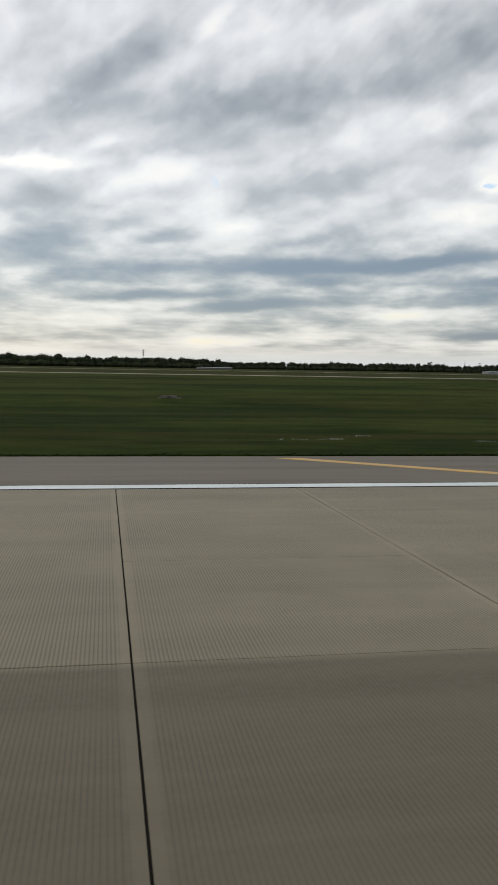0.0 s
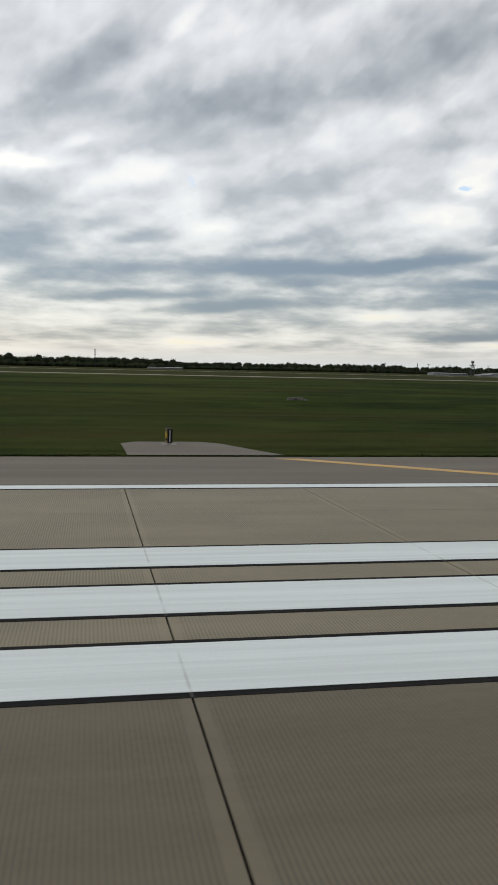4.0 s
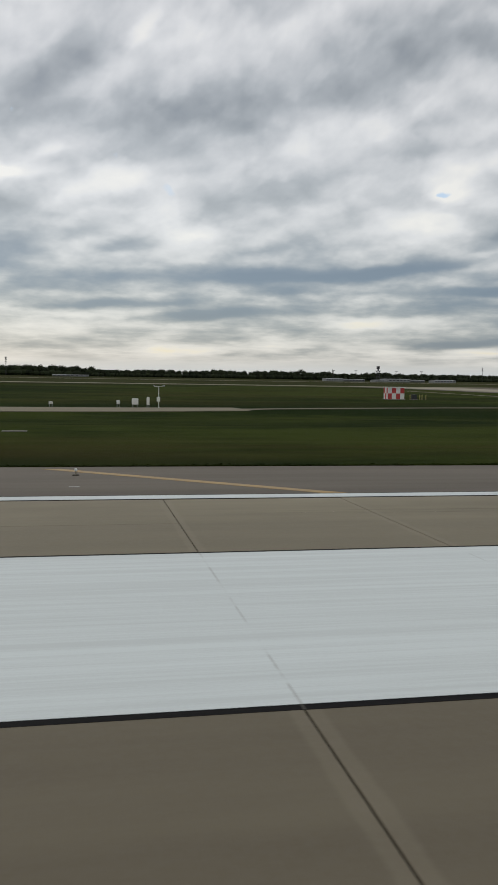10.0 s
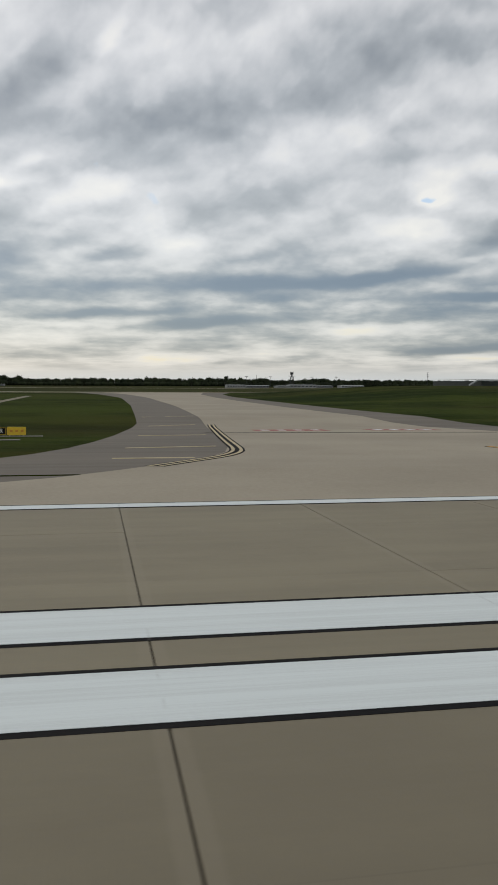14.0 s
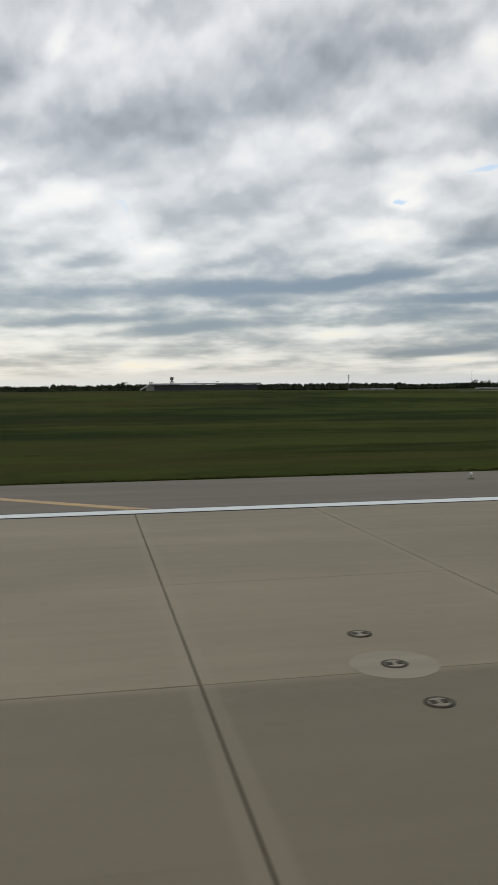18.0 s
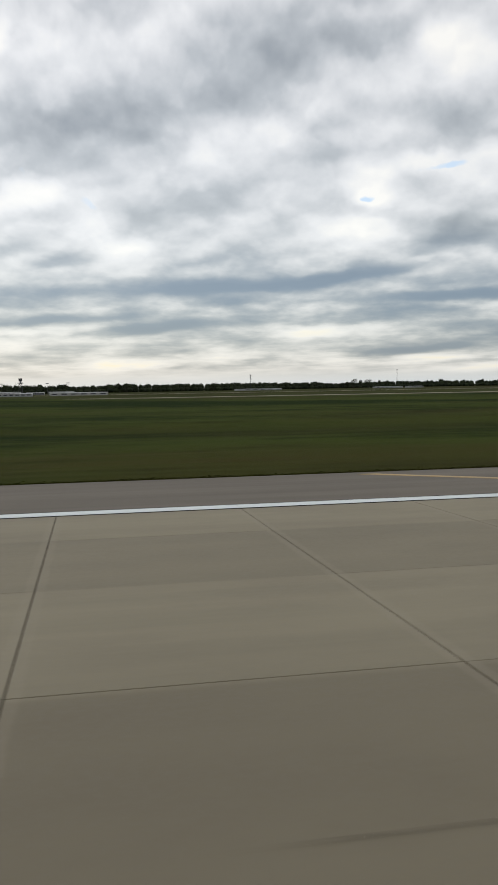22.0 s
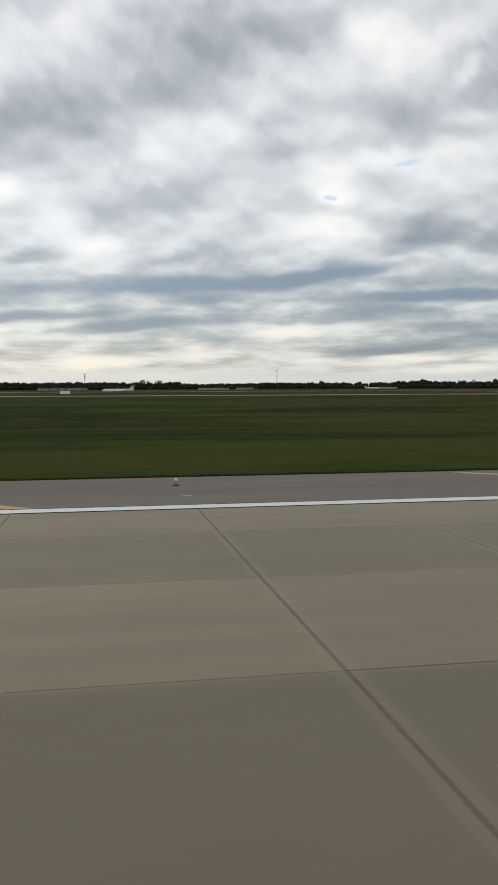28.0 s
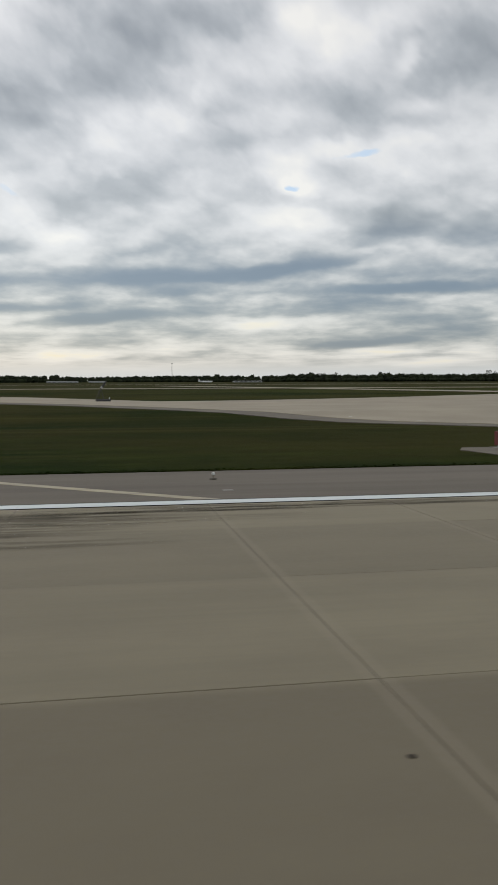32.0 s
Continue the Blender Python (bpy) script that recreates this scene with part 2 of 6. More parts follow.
def make_grass():
    n = Nodes("mown_grass")
    p = n.place()
    x, y, _ = n.xyz(p)
    big = n.noise(p, 0.009, 5, 0.6, (0.6, 1, 1))
    mow = n.noise(p, 0.025, 5, 0.6, (0.45, 1, 1), 0.5)
    mid = n.noise(p, 0.2, 6, 0.7, (0.6, 1, 1))
    fine = n.noise(p, 14, 4, 0.75)
    t = n.math("ADD", n.math("ADD", n.math("MULTIPLY", big, 0.32), n.math("MULTIPLY", mow, 0.43)), n.math("MULTIPLY", mid, 0.25))
    col = n.mix(n.step(t, 0.43, 0.57), (0.013, 0.025, 0.0045), (0.055, 0.072, 0.012))
    # dry, browner swathes, and a band of darker green following the hollow
    dry = n.noise(p, 0.014, 6, 0.62, (0.5, 1, 1))
    col = n.mix(n.step(dry, 0.48, 0.68, 0.0, 0.6), col, (0.066, 0.053, 0.016))
    dark_band = n.math("MULTIPLY", n.step(n.math("ABSOLUTE", n.math("SUBTRACT", y, 106.0)), 24.0, 6.0), n.step(mow, 0.3, 0.6, 1.0, 0.4))
    col = n.mix(n.math("MULTIPLY", dark_band, 0.72), col, (0.010, 0.021, 0.004))
    bare = n.math("MULTIPLY", n.step(n.math("ABSOLUTE", n.math("SUBTRACT", y, 58.0)), 13.0, 3.0), n.step(n.noise(p, 0.16, 5, 0.6, (0.12, 1, 1)), 0.4, 0.62))
    col = n.mix(n.math("MULTIPLY", bare, 0.55), col, (0.072, 0.058, 0.017))
    col = n.mix(n.math("MULTIPLY", n.step(x, 1150, 1290), n.step(mow, 0.38, 0.56, 0.0, 0.6)), col, (0.05, 0.04, 0.012))
    strip = n.noise(p, 0.22, 3, 0.5, (0.015, 1, 1))
    col = n.mix(n.step(strip, 0.56, 0.68, 0.0, 0.35), col, (0.08, 0.08, 0.022))
    # rough unmown ground beyond the parallel taxiway
    col = n.mix(n.step(y, 470, 560, 0.0, 0.45), col, (0.062, 0.055, 0.025))
    col = n.mix(n.step(fine, 0.35, 0.75, 0.4, 0.0), col, (0.01, 0.016, 0.0025))
    n.bump(n.math("ADD", n.noise(p, 0.9, 4, 0.65), fine), 0.12, 0.7)
    return n.finish(col, 1.0, 0.0, 0.02)


def make_paint(name, color, dirt, amount=0.35, rough=0.6, spec=0.4):
    n = Nodes(name)
    p = n.place()
    x, y, _ = n.xyz(p)
    streak = n.noise(p, 3.2, 6, 0.75, (0.02, 1, 1))
    fine = n.noise(p, 22, 4, 0.7)
    t = n.math("ADD", n.math("MULTIPLY", streak, 0.8), n.math("MULTIPLY", fine, 0.2))
    col = n.mix(n.step(t, 0.38, 0.62, amount, 0.0), color, dirt)
    # the joint below shows through as a broken hairline
    cell = n.math("FRACT", n.math("DIVIDE", n.math("ADD", x, 8.83), 6.096))
    gap = n.math("MINIMUM", cell, n.math("SUBTRACT", 1.0, cell))
    crack = n.math("MULTIPLY", n.step(gap, 0.0045, 0.002), n.math("MULTIPLY", n.step(y, 31.0, 30.4), n.step(n.noise(p, 1.1, 3), 0.42, 0.6, 0.0, 0.34)))
    col = n.mix(crack, col, (0.2, 0.19, 0.17))
    n.bump(fine, 0.003, 0.4)
    return n.finish(col, rough, 0.0, spec)


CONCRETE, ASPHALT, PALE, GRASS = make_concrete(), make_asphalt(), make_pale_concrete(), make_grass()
WHITE_PAINT = make_paint("white_runway_paint", (0.68, 0.735, 0.728), (0.5, 0.535, 0.525), 0.5)
BLACK_PAINT = make_paint("black_outline_paint", (0.012, 0.012, 0.013), (0.035, 0.032, 0.028), 0.35, 0.9, 0.05)
YELLOW_PAINT = make_paint("yellow_taxi_paint", (0.68, 0.33, 0.006), (0.5, 0.25, 0.02))
OLD_YELLOW = make_paint("faded_yellow_paint", (0.45, 0.29, 0.09), (0.26, 0.2, 0.12), 0.8)
RED_PAINT = make_paint("red_runway_paint", (0.28, 0.045, 0.03), (0.2, 0.08, 0.06))
SEALANT = painted("joint_sealant", (0.022, 0.02, 0.017), 0.9, 0.25, 1.5, 0.0, 0.05)
WORN_SEALANT = painted("worn_joint_sealant", (0.06, 0.05, 0.037), 0.9, 0.45, 2.5, 0.0, 0.1)
PALE_SEALANT = painted("faded_joint_sealant", (0.19, 0.163, 0.115), 0.8, 0.4, 1.0)


# ---------------------------------------------------------------- cloud layer
def make_form_group():
    """A soft form about (a0, e0): firm towards its base, fading towards its crown."""
    tree = bpy.data.node_groups.new("cloud_form", "ShaderNodeTree")
    for name in ("az", "el", "a0", "e0", "wide", "base", "crown", "tilt", "power", "amount", "total"):
        tree.interface.new_socket(name, in_out="INPUT", socket_type="NodeSocketFloat")
    for name in ("weight", "sum"):
        tree.interface.new_socket(name, in_out="OUTPUT", socket_type="NodeSocketFloat")
    source, sink = tree.nodes.new("NodeGroupInput").outputs, tree.nodes.new("NodeGroupOutput").inputs

    def calc(op, *values):
        m = tree.nodes.new("ShaderNodeMath")
        m.operation = op
        for socket, value in zip(m.inputs, values):
            if isinstance(value, bpy.types.NodeSocket):
                tree.links.new(value, socket)
            else:
                socket.default_value = value
        return m.outputs[0]

    da = calc("SUBTRACT", source["az"], source["a0"])
    de = calc("MULTIPLY_ADD", da, source["tilt"], calc("SUBTRACT", source["el"], source["e0"]))
    de = calc("MAXIMUM", calc("MULTIPLY", de, source["base"]), calc("MULTIPLY", de, source["crown"]))
    da = calc("DIVIDE", da, source["wide"])
    q = calc("MULTIPLY_ADD", da, da, calc("MULTIPLY", de, de))
    w = calc("EXPONENT", calc("MULTIPLY", calc("POWER", q, source["power"]), -0.75))
    tree.links.new(w, sink["weight"])
    tree.links.new(calc("MULTIPLY_ADD", w, source["amount"], source["total"]), sink["sum"])
    return tree


FORM = make_form_group()


def make_cloud():
    n = Nodes("overcast_cloud")
    n.tree.nodes.remove(n.bsdf)
    p = n.place()
    x, y, z = n.xyz(p)
    dx, dy, dz = n.math("SUBTRACT", x, 700.0), y, n.math("MAXIMUM", n.math("SUBTRACT", z, 3.6), 1.0)
    reach = n.math("SQRT", n.math("ADD", n.math("MULTIPLY", dx, dx), n.math("MULTIPLY", dy, dy)))
    el = n.math("DIVIDE", dz, n.math("MAXIMUM", reach, 1.0))        # tangent of the height above the horizon
    az = n.math("ARCTAN2", dx, dy)                                     # from straight across towards +x
    # round heaps overhead, seen ever flatter towards the horizon
    across = n.math("MULTIPLY", az, 5.0)
    low = n.math("MULTIPLY", n.math("LOGARITHM", n.math("ADD", el, 0.035), math.e), 1.75)

    def field(scale, detail, rough, layer, up=0.0, stretch=(1, 1, 1), warp=None, amount=0.0):
        u, v = across, n.math("ADD", low, up) if up else low
        if warp is not None:
            u, v = n.math("MULTIPLY_ADD", warp[0], amount, u), n.math("MULTIPLY_ADD", warp[1], amount, v)
        return n.noise(n.join(u, v, layer), scale, detail, rough, stretch)

    def centred(value):
        return n.math("SUBTRACT", value, 0.5)

    roll = (centred(field(1.5, 2, 0.5, 0.0)), centred(field(1.5, 2, 0.5, 3.7)))
    curl = (centred(field(3.8, 3, 0.5, 7.1)), centred(field(3.8, 3, 0.5, 9.3)))
    body = centred(field(1.3, 3, 0.45, 0.4, warp=roll, amount=0.5))
    # rounded lumps, lit from above and shaded below
    lump = [field(3.3, 4, 0.46, 1.7, up, warp=roll, amount=0.12) for up in (0.0, 0.1)]
    relief = n.math("SUBTRACT", lump[0], lump[1])
    lump = centred(lump[0])
    fine = centred(field(7.0, 4, 0.5, 4.4, warp=curl, amount=0.2))
    # thin layers one behind another low down
    under = n.math("MULTIPLY", n.step(el, 0.16, 0.09), n.step(el, 0.006, 0.03))
    layers = centred(field(2.6, 5, 0.52, 5.2, stretch=(1.1, 1.0, 1), warp=roll, amount=0.1))
    above = n.step(el, 0.07, 0.16)
    t = n.math("MULTIPLY_ADD", body, 0.07, 0.56)
    t = n.math("MULTIPLY_ADD", n.math("MULTIPLY", relief, above), 0.3, t)
    t = n.math("MULTIPLY_ADD", n.math("MULTIPLY", lump, above), 0.08, t)
    t = n.math("MULTIPLY_ADD", n.math("MULTIPLY", fine, above), 0.03, t)
    # rounded puffs heaped on one another, brighter on the upper side
    def puffs(scale, layer, up=0.0):
        v = n.node("ShaderNodeTexVoronoi")
        v.feature, v.normalize = "SMOOTH_F1", True
        u, w = n.math("MULTIPLY_ADD", curl[0], 0.3, across), n.math("MULTIPLY_ADD", curl[1], 0.3, n.math("ADD", low, up))
        n.put(v.inputs["Vector"], n.join(u, w, layer))
        for name, value in (("Scale", scale), ("Detail", 1.5), ("Roughness", 0.4), ("Lacunarity", 2.3), ("Smoothness", 0.45)):
            v.inputs[name].default_value = value
        return v.outputs["Distance"]

    heap, heap_up = puffs(2.6, 11.3), puffs(2.6, 11.3, 0.06)
    t = n.math("MULTIPLY_ADD", n.math("MULTIPLY", n.math("SUBTRACT", 0.36, heap), above), 0.22, t)
    t = n.math("MULTIPLY_ADD", n.math("MULTIPLY", n.math("SUBTRACT", heap_up, heap), above), 0.45, t)
    flecks = centred(field(6.0, 4, 0.5, 15.1, stretch=(0.8, 1.3, 1), warp=curl, amount=0.1))
    t = n.math("MULTIPLY_ADD", under, n.math("MULTIPLY_ADD", flecks, 0.2, n.math("MULTIPLY_ADD", layers, 0.44, -0.075)), t)
    # where the heavier and the lighter cloud lies; its edges follow the billows
    swing = n.step(el, 0.03, 0.28, 0.12, 1.0)
    edge_a = n.math("ADD", n.math("MULTIPLY", roll[0], 0.03), n.math("MULTIPLY", curl[0], 0.034))
    edge_e = n.math("MULTIPLY", swing, n.math("ADD", n.math("MULTIPLY", roll[1], 0.02), n.math("MULTIPLY", curl[1], 0.034)))
    wa_, we_ = n.math("ADD", az, edge_a), n.math("ADD", el, edge_e)

    def weight(form, base=1.0, crown=1.0, power=1.3, total=0.0):
        """One soft cloud form: outputs its weight, and total plus amount times weight."""
        g = n.node("ShaderNodeGroup")
        g.node_tree = FORM
        a0, e0, wa, we, tilt, amount = form
        for name, value in (("az", wa_), ("el", we_), ("a0", a0), ("e0", e0), ("wide", wa), ("base", -base / we), ("crown", crown / we), ("tilt", -tilt), ("power", power), ("amount", amount), ("total", total)):
            n.put(g.inputs[name], value)
        return g.outputs

    for form in HEAPS:
        t = weight(form, 1.25, 0.95, total=t)["sum"]
    for form in LAYERS:
        t = weight(form, 1.5, 1.05, 1.1, total=t)["sum"]
    for form in LIGHTER:
        t = weight(form, total=t)["sum"]
    ramp = n.node("ShaderNodeValToRGB")
    n.put(ramp.inputs[0], t)
    stops = ((0.2, (0.2, 0.212, 0.22)), (0.33, (0.33, 0.34, 0.335)), (0.45, (0.468, 0.478, 0.472)), (0.55, (0.635, 0.634, 0.623)), (0.66, (0.8, 0.79, 0.77)), (0.8, (0.97, 0.935, 0.86)))
    el_ = ramp.color_ramp.elements
    while len(el_) < len(stops):
        el_.new(0.5)
    for e, (at, c) in zip(el_, stops):
        e.position, e.color = at, (*c, 1.0)
    col = ramp.outputs[0]
    # low light under the far edge of the layer is warm
    warm = n.math("MULTIPLY", n.step(el, 0.1, 0.03), n.step(t, 0.6, 0.78))
    col = n.mix(n.math("MULTIPLY", warm, 0.85), col, (0.84, 0.745, 0.53))
    cold = n.math("MULTIPLY", n.step(el, 0.2, 0.11), n.step(t, 0.6, 0.28))
    col = n.mix(n.math("MULTIPLY", cold, 0.8), col, (0.135, 0.19, 0.27))
    # pale haze right above the horizon
    col = n.mix(n.step(el, 0.022, 0.004, 0.0, 0.6), col, (0.56, 0.63, 0.68))
    # small openings to the blue
    for form in BLUE_GAPS:
        torn = n.math("MULTIPLY_ADD", fine, -1.6, weight(form)["weight"])
        col = n.mix(n.step(torn, 0.35, 0.95, 0.0, form[5]), col, (0.46, 0.66, 0.9))
    glow = n.node("ShaderNodeEmission")
    n.put(glow.inputs[0], col)
    glow.inputs[1].default_value = CLOUD_LIGHT
    thin = n.node("ShaderNodeBsdfTransparent")
    thin.inputs[0].default_value = (0.25, 0.25, 0.25, 1)
    both = n.node("ShaderNodeAddShader")
    n.tree.links.new(glow.outputs[0], both.inputs[0])
    n.tree.links.new(thin.outputs[0], both.inputs[1])
    n.tree.links.new(both.outputs[0], n.out.inputs["Surface"])
    n.mat.cycles.emission_sampling = "NONE"
    return n.mat


CLOUD_LIGHT = 0.92
# lie of the heavier and the thinner cloud: azimuth, elevation, half widths, tilt, amount
BASES_HIGH = (
    (-0.0, 0.296, 0.104, 0.028, 0.09, -0.31),
    (0.223, 0.347, 0.062, 0.0395, 0.31, -0.12),
    (0.071, 0.437, 0.043, 0.025, 0.13, -0.13),
    (0.27, 0.435, 0.08, 0.0167, 0.09, -0.11),
    (0.345, 0.391, 0.045, 0.0194, 0.12, -0.1),
    (0.099, 0.204, 0.076, 0.0219, 0.22, -0.19),
    (0.435, 0.281, 0.047, 0.0166, 0.11, -0.07),
    (0.312, 0.309, 0.046, 0.0225, 0.24, -0.06),
    (-0.002, 0.258, 0.09, 0.0124, 0.15, -0.06),
    (0.235, 0.258, 0.065, 0.0229, 0.31, -0.05),
    (-0.16, 0.332, 0.05, 0.0315, 0.68, -0.25),
    (-0.178, 0.281, 0.064, 0.021, 0.24, -0.12),
    (-0.183, 0.186, 0.042, 0.0188, 0.09, -0.16),
    (-0.161, 0.137, 0.043, 0.0176, 0.07, -0.2),
    (-0.113, 0.166, 0.049, 0.0194, 0.12, -0.08),
)
BASES_AHEAD = (
    (0.557, 0.333, 0.063, 0.0301, 0.17, -0.19),
    (0.428, 0.294, 0.053, 0.0252, 0.14, -0.08),
    (0.185, 0.363, 0.123, 0.042, 0.28, -0.13),
    (0.429, 0.169, 0.044, 0.0161, -0.05, -0.13),
    (0.519, 0.161, 0.042, 0.0167, 0.04, -0.18),
    (0.488, 0.2, 0.059, 0.0207, 0.03, -0.06),
    (-0.017, 0.149, 0.034, 0.008, 0.15, -0.08),
    (-0.027, 0.153, 0.031, 0.0102, 0.12, -0.08),
)
BANDS_BLUE = (
    (0.16, 0.119, 0.103, 0.0105, 0.02, -0.36),
    (0.138, 0.15, 0.117, 0.029, 0.09, -0.09),
    (0.313, 0.129, 0.064, 0.0098, 0.09, -0.34),
    (0.43, 0.17, 0.053, 0.0197, 0.04, -0.14),
    (-0.042, 0.113, 0.056, 0.0097, 0.01, -0.11),
    (-0.032, 0.081, 0.062, 0.0057, 0.05, -0.17),
    (0.083, 0.072, 0.07, 0.0064, 0.07, -0.19),
    (0.427, 0.101, 0.072, 0.0063, 0.01, -0.2),
    (0.404, 0.043, 0.073, 0.0052, 0.05, -0.18),
    (0.359, 0.078, 0.069, 0.0058, 0.01, -0.09),
    (-0.084, 0.103, 0.085, 0.0125, 0.05, -0.09),
    (0.052, 0.067, 0.047, 0.0082, 0.08, -0.1),
    (-0.048, 0.078, 0.063, 0.0069, 0.04, -0.09),
)
BANDS_FAR = (
    (0.473, 0.1, 0.076, 0.0082, -0.0, -0.17),
    (0.5, 0.057, 0.054, 0.0077, 0.03, -0.12),
    (0.372, 0.087, 0.085, 0.0068, 0.01, -0.1),
    (0.447, 0.119, 0.082, 0.0077, -0.01, -0.1),
    (0.372, 0.039, 0.051, 0.0046, 0.04, -0.1),
    (0.455, 0.067, 0.05, 0.0068, 0.07, -0.1),
    (0.231, 0.102, 0.088, 0.0058, 0.02, -0.09),
    (0.183, 0.077, 0.053, 0.0053, 0.03, -0.06),
    (0.169, 0.103, 0.071, 0.0071, 0.07, -0.07),
)
CROWNS = (
    (0.224, 0.294, 0.037, 0.0171, 0.12, 0.16),
    (0.157, 0.283, 0.035, 0.0137, 0.19, 0.09),
    (-0.013, 0.375, 0.05, 0.0194, 0.16, 0.06),
    (-0.054, 0.225, 0.033, 0.0146, -0.06, 0.12),
    (0.031, 0.176, 0.042, 0.0275, -0.45, 0.16),
    (0.071, 0.168, 0.017, 0.0081, -0.2, 0.1),
    (0.336, 0.234, 0.023, 0.0255, -0.05, 0.12),
    (0.314, 0.178, 0.058, 0.0195, 0.01, 0.1),
    (0.414, 0.36, 0.072, 0.0384, -0.0, 0.07),
    (0.456, 0.246, 0.038, 0.0221, 0.02, 0.06),
    (-0.085, 0.398, 0.011, 0.0269, 0.84, 0.17),
    (-0.086, 0.214, 0.032, 0.0139, 0.19, 0.09),
    (-0.1, 0.316, 0.02, 0.0325, 0.82, 0.07),
    (-0.132, 0.252, 0.015, 0.0054, 0.1, 0.12),
    (0.09, 0.401, 0.035, 0.0336, 0.31, 0.08),
)
CROWNS_AHEAD = (
    (0.41, 0.253, 0.039, 0.0114, 0.03, 0.12),
    (0.526, 0.26, 0.052, 0.0172, 0.0, 0.09),
    (0.509, 0.344, 0.016, 0.0075, 0.29, 0.19),
    (0.34, 0.219, 0.02, 0.0086, -0.04, 0.15),
    (0.525, 0.295, 0.047, 0.0106, -0.01, 0.08),
    (0.357, 0.191, 0.039, 0.0217, -0.04, 0.08),
    (0.426, 0.396, 0.024, 0.012, 0.22, 0.12),
    (0.459, 0.363, 0.035, 0.0288, 0.15, 0.06),
    (0.539, 0.228, 0.03, 0.0099, -0.09, 0.06),
)
GAPS_WARM = (
    (-0.191, 0.225, 0.05, 0.0079, 0.05, 0.31),
    (-0.178, 0.1, 0.027, 0.0077, 0.06, 0.12),
    (0.058, 0.03, 0.053, 0.0076, 0.04, 0.16),
    (0.153, 0.04, 0.047, 0.0083, 0.06, 0.14),
    (-0.049, 0.065, 0.067, 0.0137, -0.0, 0.1),
    (0.266, 0.065, 0.041, 0.007, 0.1, 0.12),
    (0.399, 0.031, 0.045, 0.0046, 0.06, 0.16),
    (0.312, 0.033, 0.041, 0.0059, 0.03, 0.08),
    (-0.166, 0.017, 0.049, 0.0056, 0.03, 0.11),
    (-0.122, 0.044, 0.067, 0.0114, 0.04, 0.08),
    (0.456, 0.02, 0.05, 0.005, 0.04, 0.14),
    (0.291, 0.063, 0.052, 0.0052, 0.07, 0.09),
    (0.516, 0.032, 0.027, 0.0055, -0.01, 0.08),
)
BLUE_GAPS = (
    (0.335, 0.22, 0.009, 0.004, 0.05, 0.75),
    (0.432, 0.25, 0.025, 0.005, 0.14, 0.65),
    (0.012, 0.212, 0.011, 0.0052, -0.22, 0.3),
)
HEAPS = BASES_HIGH + BASES_AHEAD
LIGHTER = CROWNS + CROWNS_AHEAD + GAPS_WARM
LAYERS = BANDS_BLUE + BANDS_FAR
CLOUD = make_cloud()


def build_clouds():
    s, sides, far, high = Shape(), 96, 9100.0, 1480.0
    lifts = [-0.01 + 0.24 * (k / 30) ** 1.2 for k in range(31)] + [0.3, 0.4, 0.55, 0.8, 1.2, 2.0, 4.0]
    v, f = [], []
    for t in lifts:
        r = ((1 / far) ** 5 + (max(t, 0.0) / high) ** 5) ** -0.2
        v += [(700 + r * math.sin(2 * math.pi * k / sides), r * math.cos(2 * math.pi * k / sides), 3.6 + t * r) for k in range(sides)]
    v.append((700, 0, 3.6 + high))
    for i in range(len(lifts) - 1):
        a, b = i * sides, (i + 1) * sides
        f += [(a + k, b + k, b + (k + 1) % sides, a + (k + 1) % sides) for k in range(sides)]
    a, top = (len(lifts) - 1) * sides, len(v) - 1
    f += [(a + k, top, a + (k + 1) % sides) for k in range(sides)]
    s.add(v, f)
    return single("backdrop", s, CLOUD, "broken grey overcast cloud layer with bright gaps", "sky", "structure", smooth=True)


build_clouds()


# ---------------------------------------------------------------- ground
def build_ground():
    xs = sorted({*np.arange(-200, 1800, 10).tolist(), *np.linspace(-9000, -200, 18).tolist(), *np.linspace(1800, 11000, 18).tolist()})
    ys = [-9000, -4000, -2000, -1000, -400, -200, -115, -80, -60, -45, -41.35, -41.3, 41.3, 41.35, 43, 46, 50, 54, 59, 64, 70, 76, 82, 88, 94, 100,
          106, 112, 117, 122, 128, 135, 142, 150, 160, 172, 186, 200, 215, 230, 245, 260, 275, 290, 305, 320, 335, 350, 370, 400, 450,
          520, 650, 900, 1300, 2000, 3200, 5000, 9000]
    v, f = [], []
    for y in ys:
        for x in xs:
            z = runway_z(y) - 0.5 if abs(y) <= 41.3 else land_z(x, y)
            v.append((x, y, z))
    nx = len(xs)
    for j in range(len(ys) - 1):
        f += [(j * nx + i, j * nx + i + 1, (j + 1) * nx + i + 1, (j + 1) * nx + i) for i in range(nx - 1)]
    s = Shape()
    s.add(v, f)
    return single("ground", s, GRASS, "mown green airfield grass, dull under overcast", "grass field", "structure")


build_ground()

X0, X1 = -110.0, 1640.0       # stretch of runway that is built


# shoulders of asphalt beyond the edge line
for sign, nm in ((1, "shoulder_north"), (-1, "shoulder_south")):
    y0, y1 = sorted((sign * 30.49, sign * 41.32))
    s = Shape().add([(x, y, z) for top in (True, False) for x, y in ((X0, y0), (X1, y0), (X1, y1), (X0, y1)) for z in ((runway_z(y),) if top else (-1.4,))],
                    [(0, 1, 2, 3), (5, 4, 7, 6), (4, 5, 1, 0), (6, 7, 3, 2), (5, 6, 2, 1), (7, 4, 0, 3)])
    single(nm, s, ASPHALT, "brown-grey asphalt runway shoulder", "shoulder", "structure")


